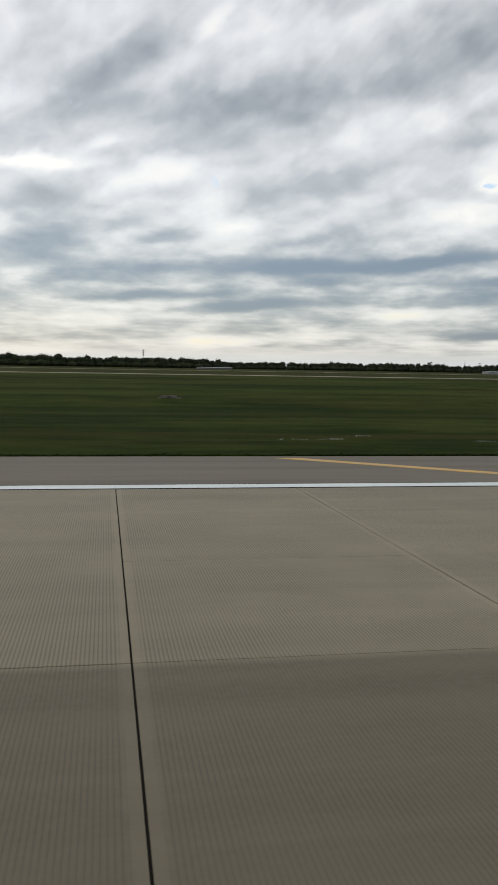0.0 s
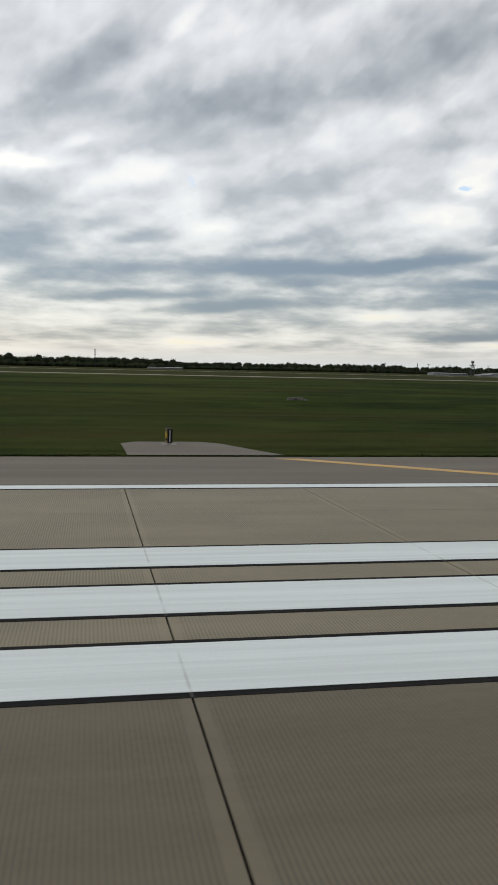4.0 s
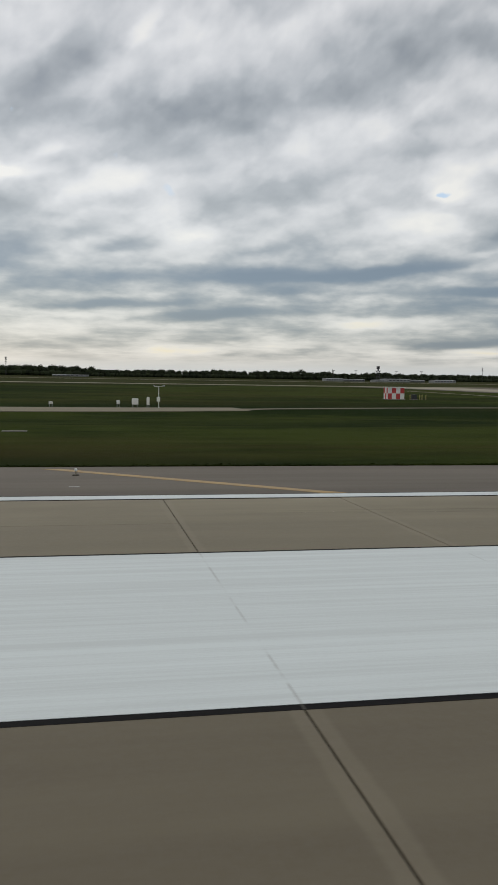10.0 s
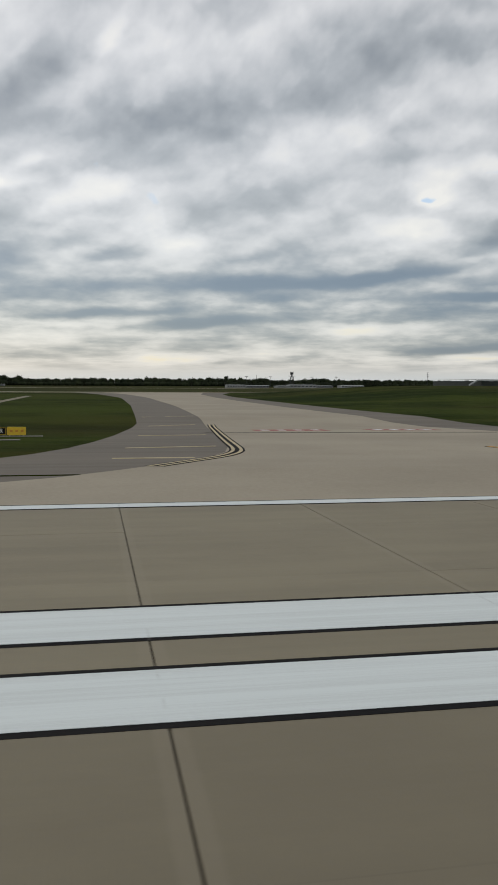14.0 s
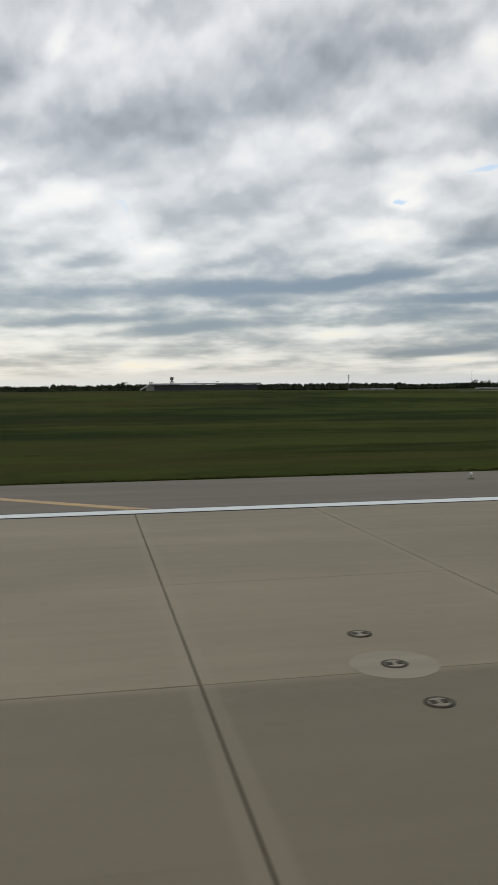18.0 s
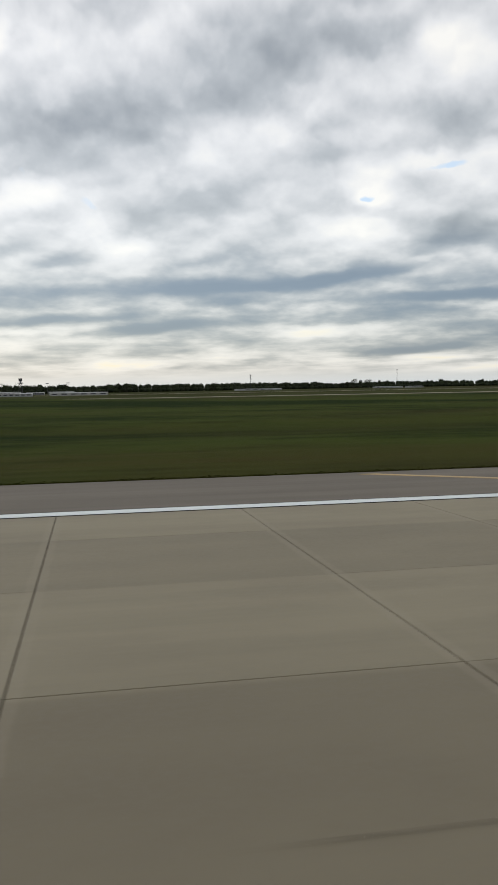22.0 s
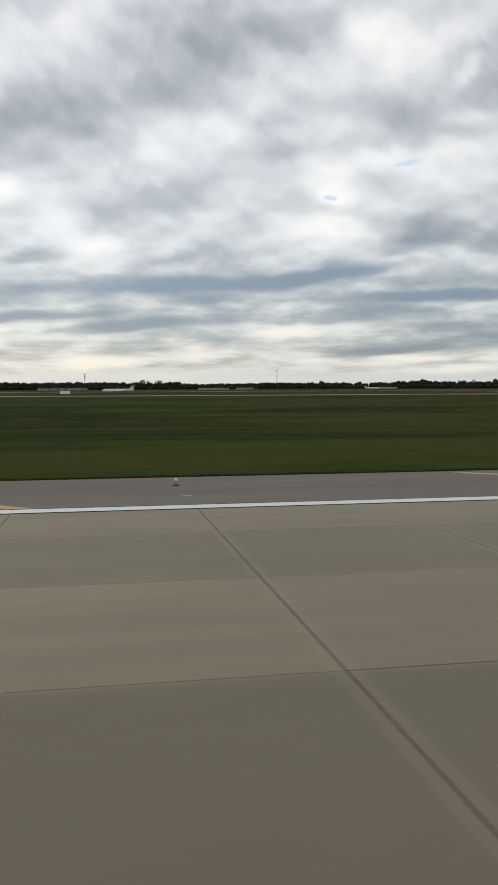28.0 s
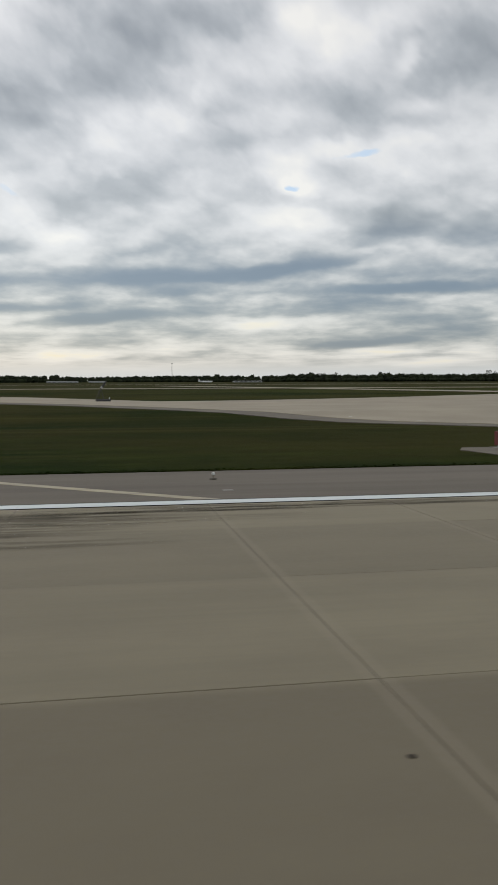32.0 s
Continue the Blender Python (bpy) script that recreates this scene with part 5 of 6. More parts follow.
for x in (917.0, 919.5):
    p_ = thing("marker_post", x, 196.0, ground_z(x, 196), "short white marker post in the grass", "post", "white marker posts")
    part("post", Shape().box(-0.06, -0.06, -0.1, 0.06, 0.06, 0.9, 0.015), WHITE_SHEET, p_)
    part("base", Shape().box(-0.2, -0.2, -0.1, 0.2, 0.2, 0.05, 0.01), CEMENT, p_)


# ---------------------------------------------------------------- lights in and beside the runway
COVER = painted("rusted_cover", (0.09, 0.08, 0.066), 0.8, 0.3, 4.0, 0.0, 0.2)
PATCH = make_paint("patch_concrete", (0.255, 0.223, 0.157), (0.2, 0.174, 0.123), 0.8)
WORN_METAL = painted("worn_light_metal", (0.3, 0.27, 0.2), 0.6, 0.35, 8.0, 0.15, 0.3)
RIM = painted("rusted_rim", (0.055, 0.046, 0.034), 0.8, 0.3, 8.0, 0.0, 0.2)


def disc(r, z0, z1, sides=28, hole=0.0):
    """A disc or ring that follows the runway's cross fall."""
    s, v, f = Shape(), [], []
    ring = [(math.cos(2 * math.pi * k / sides), math.sin(2 * math.pi * k / sides)) for k in range(sides)]
    for rr, zz in (((r, z0), (r, z1), (hole, z1)) if hole else ((r, z0), (r, z1))):
        v += [(rr * c, rr * q, zz - CROWN * rr * q) for c, q in ring]
    rows = len(v) // sides
    for i in range(rows - 1):
        f += [(i * sides + k, i * sides + (k + 1) % sides, (i + 1) * sides + (k + 1) % sides, (i + 1) * sides + k) for k in range(sides)]
    if not hole:
        f.append(tuple(range(sides, 2 * sides)))
    return s.add(v, f)


def runway_light(x, y):
    """Flush touchdown zone light: dark rim, steel plate and two slots."""
    l = thing("flush_light", x, y, runway_z(y), "round flush runway light of worn steel in concrete", "runway light", "touchdown zone lights")
    part("rim", disc(0.19, -0.02, 0.012, 20, 0.13), RIM, l, "dark rim")
    plate = part("plate", disc(0.14, -0.02, 0.014, 20), WORN_METAL, l)
    for sx in (-1, 1):
        part("slot", Shape().box(min(sx * 0.03, sx * 0.12), -0.05, 0.005, max(sx * 0.03, sx * 0.12), 0.05, 0.022), RIM, plate, "dark lens slot")
    return l


light0 = runway_light(-36.58, 10.92)
row_x = [-6.1 + 30.48 * n for n in range(-1, 26)]
for i, x in enumerate(row_x):
    for y in (10.92, 12.45, 14.0):
        if i == 0 and y == 10.92:
            continue
        copy_thing(light0, pose(x * K, y * K, runway_z(y) * K))
    fresh = x < 40
    pt = thing("light_patch", x, 12.45, runway_z(12.45), "round concrete patch around a flush light" + (" inside a dark saw cut" if fresh else ""), "pavement patch", "light patches")
    tagged(pt, kind="structure")
    part("patch_disc", disc(0.62, -0.02, 0.005, 32), PATCH, pt)
    if fresh:
        part("saw_cut", disc(0.655, -0.02, 0.007, 40, 0.615), SEALANT, pt, "dark saw cut ring")
    for dy in (-1.53, 1.55) if fresh else ():
        s = Shape().plate([(-0.42, dy - 0.42), (0.42, dy - 0.42), (0.42, dy + 0.42), (-0.42, dy + 0.42)], -0.02, 0.004)
        s.v = [(a, b, c - CROWN * b) for a, b, c in s.v]
        part("patch_square", s, PATCH, pt)
single("cover_plate", disc(0.19, -0.02, 0.008, 20), COVER, "round dark steel cover in the concrete", "cover", at=(616.4, 10.62, runway_z(10.62)))
single("patched_spot", disc(0.11, -0.02, 0.006, 14), PATCH, "small pale repaired spot in the concrete", "pavement patch", at=(615.0, 10.6, runway_z(10.6)))


def edge_light(x, y):
    l = thing("edge_light", x, y, runway_z(y), "small white runway edge light on a short stem", "runway light", "runway edge lights")
    part("base_plate", Shape().turned([(0.15, -0.03), (0.15, 0.03), (0.1, 0.05)], 16), COVER, l)
    part("stem", Shape().tube((0, 0, 0.04), (0, 0, 0.2), 0.03, None, 8), WORN_METAL, l)
    part("lens", Shape().turned([(0.04, 0.18), (0.06, 0.2), (0.065, 0.26), (0.045, 0.3), (0.012, 0.315)], 14), GLASS_LENS, l, "clear white lens", smooth=True)
    return l


OLD_WHITE = make_paint("worn_white_paint", (0.5, 0.5, 0.48), (0.25, 0.24, 0.21), 0.8)
el0 = edge_light(-75.0, 37.4)
for n in range(0, 26):
    if 300 < -15 + 60 * n < 400:
        continue
    copy_thing(el0, pose((-15 + 60 * n) * K, 37.4 * K, runway_z(37.4) * K))
for n in range(-1, 26):
    x = -15 + 60 * n
    if 300 < x < 400:
        continue
    single("light_dash", painted_strip(Shape(), x - 0.2, x + 0.2, 33.2, 33.36, 0.01), OLD_WHITE, "short white dash on the asphalt shoulder", "road marking", "structure", "shoulder dashes")
single("paint_patch", painted_strip(Shape(), 394.6, 396.8, 33.9, 38.0, 0.012), OLD_YELLOW, "faded yellow paint patch on the shoulder", "road marking", "structure")


# ---------------------------------------------------------------- rubber and dirt on the concrete
def make_smear(name, most, solid=False):
    n = Nodes(name)
    p = n.place()
    loc = n.node("ShaderNodeTexCoord").outputs["Generated"]
    gx, gy, _ = n.xyz(loc)
    streak = n.noise(p, 3.2, 6, 0.7, (0.06, 1, 1))
    patch = n.noise(p, 0.9, 4, 0.6, (0.4, 1, 1))
    fade = n.math("MULTIPLY", n.step(gx, 0.0, 0.35), n.step(gx, 1.0, 0.85))
    fade = n.math("MULTIPLY", fade, n.math("MULTIPLY", n.step(gy, 0.0, 0.15), n.step(gy, 1.0, 0.85)))
    body = n.step(streak, 0.2, 0.4, 0.7, 1.0) if solid else n.step(streak, 0.4, 0.62)
    cover = n.math("MULTIPLY", n.math("MULTIPLY", body, fade), n.step(patch, 0.3, 0.6, most * 0.5, most))
    n.finish((0.02, 0.018, 0.015), 0.9, 0.0, 0.05)
    clear = n.node("ShaderNodeBsdfTransparent")
    both = n.node("ShaderNodeMixShader")
    n.put(both.inputs[0], cover)
    n.tree.links.new(clear.outputs[0], both.inputs[1])
    n.tree.links.new(n.bsdf.outputs[0], both.inputs[2])
    n.tree.links.new(both.outputs[0], n.out.inputs["Surface"])
    return n.mat


SMEAR, SMEAR_FAINT = make_smear("rubber_smear", 0.9), make_smear("faint_smear", 0.2)
SMEAR_MID = make_smear("paint_dirt_smear", 0.45)
DAMP = make_smear("damp_concrete", 0.55)


def smear(name, x0, x1, y0, y1, label, group, material=None):
    s = painted_strip(Shape(), x0, x1, y0, y1, 0.014)
    s.f = s.f[:1]
    return single(name, s, material or SMEAR, label, "stain", "structure", group)


for x, spans in ((0.0, ((10.9, 12.9), (14.2, 16.2), (17.6, 19.6))), (152.4, ((10.6, 13.6), (14.6, 17.4))), (304.8, ((10.6, 12.9), (14.2, 16.4))), (457.2, ((10.6, 12.9), (14.2, 16.4))), (609.6, ((10.7, 13.0),))):
    for a, b in spans:
        smear("paint_smear", x - 5.2, x + 0.1, a, b, "dark streaky smear ahead of a painted bar", "paint smears", SMEAR_MID)
for x0, x1, y, w in ((113, 128, 8.86, 0.16), (189, 207, 7.1, 0.3), (236.6, 242.5, 9.4, 0.16), (236.5, 246, 7.65, 0.22), (420, 431, 7.5, 0.25),
                     (386, 396, 7.9, 0.3), (388, 399, 7.2, 0.3), (482, 491, 7.2, 0.3), (560, 572, 7.6, 0.3), (672.5, 680, 7.35, 0.16), (730.5, 735, 8.06, 0.06), (62, 75, 8.4, 0.8), (40, 54, 8.0, 1.6), (42, 58, 9.2, 1.2)):
    smear("tyre_mark", x0, x1, y - w, y + w, "dark rubber tyre mark along the concrete", "tyre marks", SMEAR_FAINT if x0 > 400 or x0 < 80 else SMEAR_MID)

def skid(x0, y0, x1, y1, w, label="thin black skid line across the concrete"):
    """A crisp narrow rubber line."""
    d = Vector((x1 - x0, y1 - y0)).normalized()
    pts = [(x0 + d.y * w, y0 - d.x * w), (x1 + d.y * w * 0.6, y1 - d.x * w * 0.6), (x1 - d.y * w, y1 + d.x * w), (x0 - d.y * w * 0.5, y0 + d.x * w * 0.5)]
    s = Shape().add([(a, b, runway_z(b) + 0.0135) for a, b in pts], [(0, 1, 2, 3)])
    return single("skid_line", s, RUBBER, label, "stain", "structure", "skid lines")


RUBBER = make_smear("skid_rubber", 0.97, True)
for a in ((276.3, 7.84, 289, 7.80, 0.085), (360, 7.93, 377, 7.83, 0.07), (189, 7.86, 207, 7.8, 0.06), (386, 7.9, 398, 7.86, 0.06), (331, 7.93, 342, 7.87, 0.07), (343, 7.94, 360, 8.08, 0.08), (214, 8.12, 231, 7.96, 0.07)):
    skid(*a)
for x0, x1, y0, y1 in ((322, 372, 24.6, 25.3), (428, 470, 20.8, 22.4), (455, 500, 18.6, 20.0), (168, 186, 25.6, 26.6), (1366, 1424, 22.0, 26.2), (1372, 1428, 25.5, 28.9), (1414, 1444, 27.6, 29.3)):
    smear("damp_stain", x0, x1, y0, y1, "dark damp looking stain across the slabs", "damp stains", DAMP if x0 > 1300 else SMEAR_FAINT)
SMUDGE = painted("oil_smudge", (0.06, 0.05, 0.038), 0.8, 0.3, 4.0, 0.0, 0.1)
s = Shape().plate([(615.15, 10.59), (615.5, 10.57), (615.85, 10.585), (615.6, 10.61), (615.3, 10.625)], 0.0, 0.006)
s.v = [(a, b, c + runway_z(b)) for a, b, c in s.v]
single("spalled_crack", s, SMUDGE, "short dark spalled crack beside the painted bar", "stain", "structure")
single("oil_spot", disc(0.05, -0.02, 0.006, 14), SMUDGE, "small dark oil spot on the concrete", "stain", at=(1423.3, 9.93, runway_z(9.93)))


# ---------------------------------------------------------------- ragged grass along the shoulder
def build_verge():
    rng = random.Random(5)
    v, f = [], []
    holes = ((-11.2, -4.2), (3.9, 11.7), (287.0, 300.2), (298, 408), (406, 417), (597.3, 605.8), (902.3, 910.8), (1206.8, 1215.4), (1326, 1335), (1440.3, 1451.5), (1486, 1500))
    for i in range(46000):
        x = rng.uniform(-95, 1500)
        if any(a < x < b for a, b in holes):
            continue
        y = 41.28 + abs(rng.gauss(0, 0.35))
        h, w = rng.uniform(0.03, 0.085), rng.uniform(0.06, 0.2)
        z = -0.66
        lean, a = rng.uniform(-0.12, 0.12), rng.uniform(0, math.pi)
        b = len(v)
        v += [(x - w * math.cos(a), y - w * math.sin(a), z), (x + w * math.cos(a), y + w * math.sin(a), z), (x + lean, y - 0.05, z + h)]
        f.append((b, b + 1, b + 2))
    s = Shape()
    s.v, s.f = v, f
    return single("grass_verge", s, GRASS, "ragged uncut grass along the asphalt edge", "grass", "stuff")


build_verge()

# ---------------------------------------------------------------- far buildings and masts
ROOF_WHITE = painted("white_roofing", (0.36, 0.37, 0.37), 0.5, 0.2, 0.2)
WALL_GREY = painted("grey_cladding", (0.16, 0.165, 0.17), 0.6, 0.25, 0.3)
DARK_CLAD = painted("dark_hangar_cladding", (0.035, 0.042, 0.038), 0.65, 0.3, 0.3)
WALL_PALE = painted("pale_cladding", (0.3, 0.31, 0.31), 0.6, 0.2, 0.3)
DARK_GLASS = painted("dark_window_glass", (0.03, 0.035, 0.04), 0.15, 0.2)


def low_hall(name, x, y, w, d, h, pitch, wall, roof, label, windows=0, doors=0, group=""):
    z = ground_z(x, y)
    b = thing(name, x, y, z, label, "building", group)
    part("wall", Shape().box(0, 0, -0.6, w, d, h, 0.05), wall, b)
    s = Shape()
    ov = 0.5
    s.add([(-ov, -ov, h), (w + ov, -ov, h), (w + ov, d + ov, h), (-ov, d + ov, h), (-ov, d / 2, h + pitch), (w + ov, d / 2, h + pitch)],
          [(0, 1, 5, 4), (2, 3, 4, 5), (1, 2, 5), (3, 0, 4), (3, 2, 1, 0)])
    part("roof", s, roof, b)
    for k in range(windows):
        a = w * (k + 0.5) / windows
        win = part("window", Shape().box(a - w / windows * 0.3, -0.06, h * 0.4, a + w / windows * 0.3, 0.02, h * 0.75), DARK_GLASS, b)
        part("window_sill", Shape().box(a - w / windows * 0.33, -0.12, h * 0.37, a + w / windows * 0.33, 0.0, h * 0.4), WALL_PALE, win)
    for k in range(doors):
        a = w * (k + 0.5) / doors
        part("door", Shape().box(a - w / doors * 0.35, -0.1, 0, a + w / doors * 0.35, 0.02, h * 0.8), WALL_PALE, b)
    return b


# long hangar behind the mound: dark walls, white roof falling away to one end
hz = ground_z(560, 458)
hang = thing("hangar", 0, 0, 0, "long dark hangar with low white roof behind the mound", "hangar")
part("wall", Shape().box(541, 458.4, hz - 1, 598, 530, 6.3, 0.05), DARK_CLAD, hang, "dark ribbed cladding")
for k in range(12):
    part("wall_rib", Shape().box(543 + 4.8 * k, 458.2, hz - 1, 543.3 + 4.8 * k, 458.4, 6.3), DARK_CLAD, hang)
part("eave", Shape().box(538.5, 456.5, 6.45, 599.5, 458.6, 7.2, 0.05), ROOF_WHITE, hang, "white eave band")
s = Shape()
s.add([(538.5, 457.8, 7.15), (599.5, 457.8, 7.15), (599.5, 535, 7.4), (540, 535, 7.4)], [(0, 1, 2, 3)])
s.add([(538.5, 457.6, 7.15), (538.5, 457.6, 6.3), (533.2, 457.6, 3.4), (533.2, 457.6, 4.2), (538.5, 459.0, 7.15), (538.5, 459.0, 6.3), (533.2, 459.0, 3.4), (533.2, 459.0, 4.2)],
      [(0, 3, 2, 1), (4, 5, 6, 7), (0, 4, 7, 3), (3, 7, 6, 2), (2, 6, 5, 1), (1, 5, 4, 0)])
part("roof", s, ROOF_WHITE, hang, "white sheet roof falling at one end")
low_hall("storage_hall", 500, 466, 37, 8, 2.2, 0.35, WALL_GREY, ROOF_WHITE, "low storage hall with white roof beside the hangar", 6)

low_hall("storage_hall", 105, 1500, 62, 24, 2.6, 0.6, WALL_GREY, ROOF_WHITE, "long low storage hall with white roof before the woods", 8)
for k, (x, y, w, h, wl) in enumerate(((505, 1180, 26, 3.6, WALL_PALE), (536, 1200, 34, 3.0, WALL_GREY), (574, 1165, 20, 2.6, WALL_PALE), (598, 1190, 40, 4.2, WALL_PALE), (645, 1210, 24, 3.0, WALL_GREY), (676, 1190, 34, 3.6, WALL_PALE))):
    low_hall("terminal_building", x, y, w, 22, h, 0.6, wl, ROOF_WHITE, "low airport building with pale flat roof" if wl is WALL_PALE else "low dark airport building with pale flat roof", 7, 0, "terminal buildings")
for x, y, w in ((640, 870, 34), (690, 905, 60), (1320, 1680, 60), (1400, 1700, 34), (1700, 1750, 60), (1010, 1600, 90)):
    low_hall("cargo_building", x, y, w, 20, 2.8, 0.5, WALL_PALE, ROOF_WHITE, "long pale cargo building far across the field", 6, 0, "cargo buildings")


def mast(x, y, h, label, arms=3, wide=0.9):
    m = thing("antenna_mast", x, y, ground_z(x, y), label, "mast", "far masts")
    for cx, cy in ((-wide, -wide * 0.6), (wide, -wide * 0.6), (0, wide)):
        part("leg", Shape().tube((cx, cy, -0.5), (cx * 0.45, cy * 0.45, h), 0.16, 0.1, 5), DARK_STEEL, m)
    n = max(5, int(h / 4))
    for k in range(n):
        t0, t1 = k / n, (k + 1) / n
        s = Shape()
        c0, c1 = 1 - 0.55 * t0, 1 - 0.55 * t1
        s.tube((-wide * c0, -wide * 0.6 * c0, h * t0), (wide * c1, -wide * 0.6 * c1, h * t1), 0.08, None, 4)
        s.tube((wide * c0, -wide * 0.6 * c0, h * t0), (0, wide * c1, h * t1), 0.08, None, 4)
        s.tube((0, wide * c0, h * t0), (-wide * c1, -wide * 0.6 * c1, h * t1), 0.08, None, 4)
        part("brace", s, DARK_STEEL, m)
    for k in range(arms):
        zz = h - 1 - 4.2 * k
        ring = part("platform", Shape().tube((0, 0, zz - 0.25), (0, 0, zz + 0.25), 1.5, 1.5, 8), DARK_STEEL, m)
        for q in range(6):
            a = q * math.pi / 3
            part("panel", Shape().box(-0.22, -0.15, -1.1, 0.22, 0.15, 1.1, 0.0, Matrix.Translation((1.7 * math.cos(a), 1.7 * math.sin(a), zz)) @ Matrix.Rotation(a, 4, "Z")), STEEL, ring)
    return m


mast(14.2, 1643, 34.5, "slim lattice phone mast above the woods", 3)
mast(1091.5, 1875.6, 35.0, "slim lattice phone mast above the far trees", 3)
mast(1620.8, 2349.5, 52.0, "tall thin lattice mast above the far woods", 1)


def radar_tower(x, y):
    t = thing("radar_tower", x, y, ground_z(x, y), "steel radar tower with dark antenna on top", "radar tower")
    for cx, cy in ((-3, -3), (3, -3), (3, 3), (-3, 3)):
        part("leg", Shape().tube((cx, cy, -0.5), (cx * 0.7, cy * 0.7, 17), 0.3, 0.25, 6), DARK_STEEL, t)
    for k in range(4):
        s = Shape()
        c0, c1, z0, z1 = 3 - 0.22 * k, 3 - 0.22 * (k + 1), 4.2 * k, 4.2 * (k + 1)
        for (ax, ay), (bx, by) in (((-1, -1), (1, -1)), ((1, -1), (1, 1)), ((1, 1), (-1, 1)), ((-1, 1), (-1, -1))):
            s.tube((ax * c0, ay * c0, z0), (bx * c1, by * c1, z1), 0.13, None, 5)
            s.tube((bx * c0, by * c0, z0), (ax * c1, ay * c1, z1), 0.13, None, 5)
            s.tube((ax * c1, ay * c1, z1), (bx * c1, by * c1, z1), 0.13, None, 5)
        part("brace", s, DARK_STEEL, t)
    part("deck", Shape().box(-4, -4, 17, 4, 4, 17.5, 0.05), DARK_STEEL, t)
    s = Shape()
    for ax, ay, bx, by in ((-4, -4, 4, -4), (4, -4, 4, 4), (4, 4, -4, 4), (-4, 4, -4, -4)):
        s.tube((ax, ay, 18.6), (bx, by, 18.6), 0.1, None, 5)
    part("rail", s, DARK_STEEL, t)
    part("pedestal", Shape().turned([(1.4, 17.5), (1.2, 20.2), (0.8, 20.8)], 12), WALL_GREY, t)
    part("antenna", Shape().box(-2.6, -0.5, 20.6, 2.6, 0.6, 24.0, 0.3), DARK_STEEL, t, "dark curved radar antenna")
    part("upper_antenna", Shape().box(-2.9, -0.4, 24.2, 2.9, 0.3, 25.0, 0.15), DARK_STEEL, t)
    return t


radar_tower(629.8, 1310.8)
for x, y in ((560, 1330), (600, 1335), (668, 1330), (700, 1300)):
    lp = thing("light_pole", x, y, ground_z(x, y), "tall apron light pole with crosswise lamp head", "light pole", "apron light poles")
    part("pole", Shape().tube((0, 0, -0.5), (0, 0, 17), 0.25, 0.16, 8), DARK_STEEL, lp)
    part("lamp_head", Shape().box(-2.4, -0.5, 16.6, 2.4, 0.5, 17.6, 0.1), STEEL, lp)


# ---------------------------------------------------------------- parked jets
JET_WHITE = painted("white_aircraft_paint", (0.72, 0.73, 0.74), 0.3, 0.1, 0.4)
TYRE = painted("black_tyre_rubber", (0.02, 0.02, 0.02), 0.8)


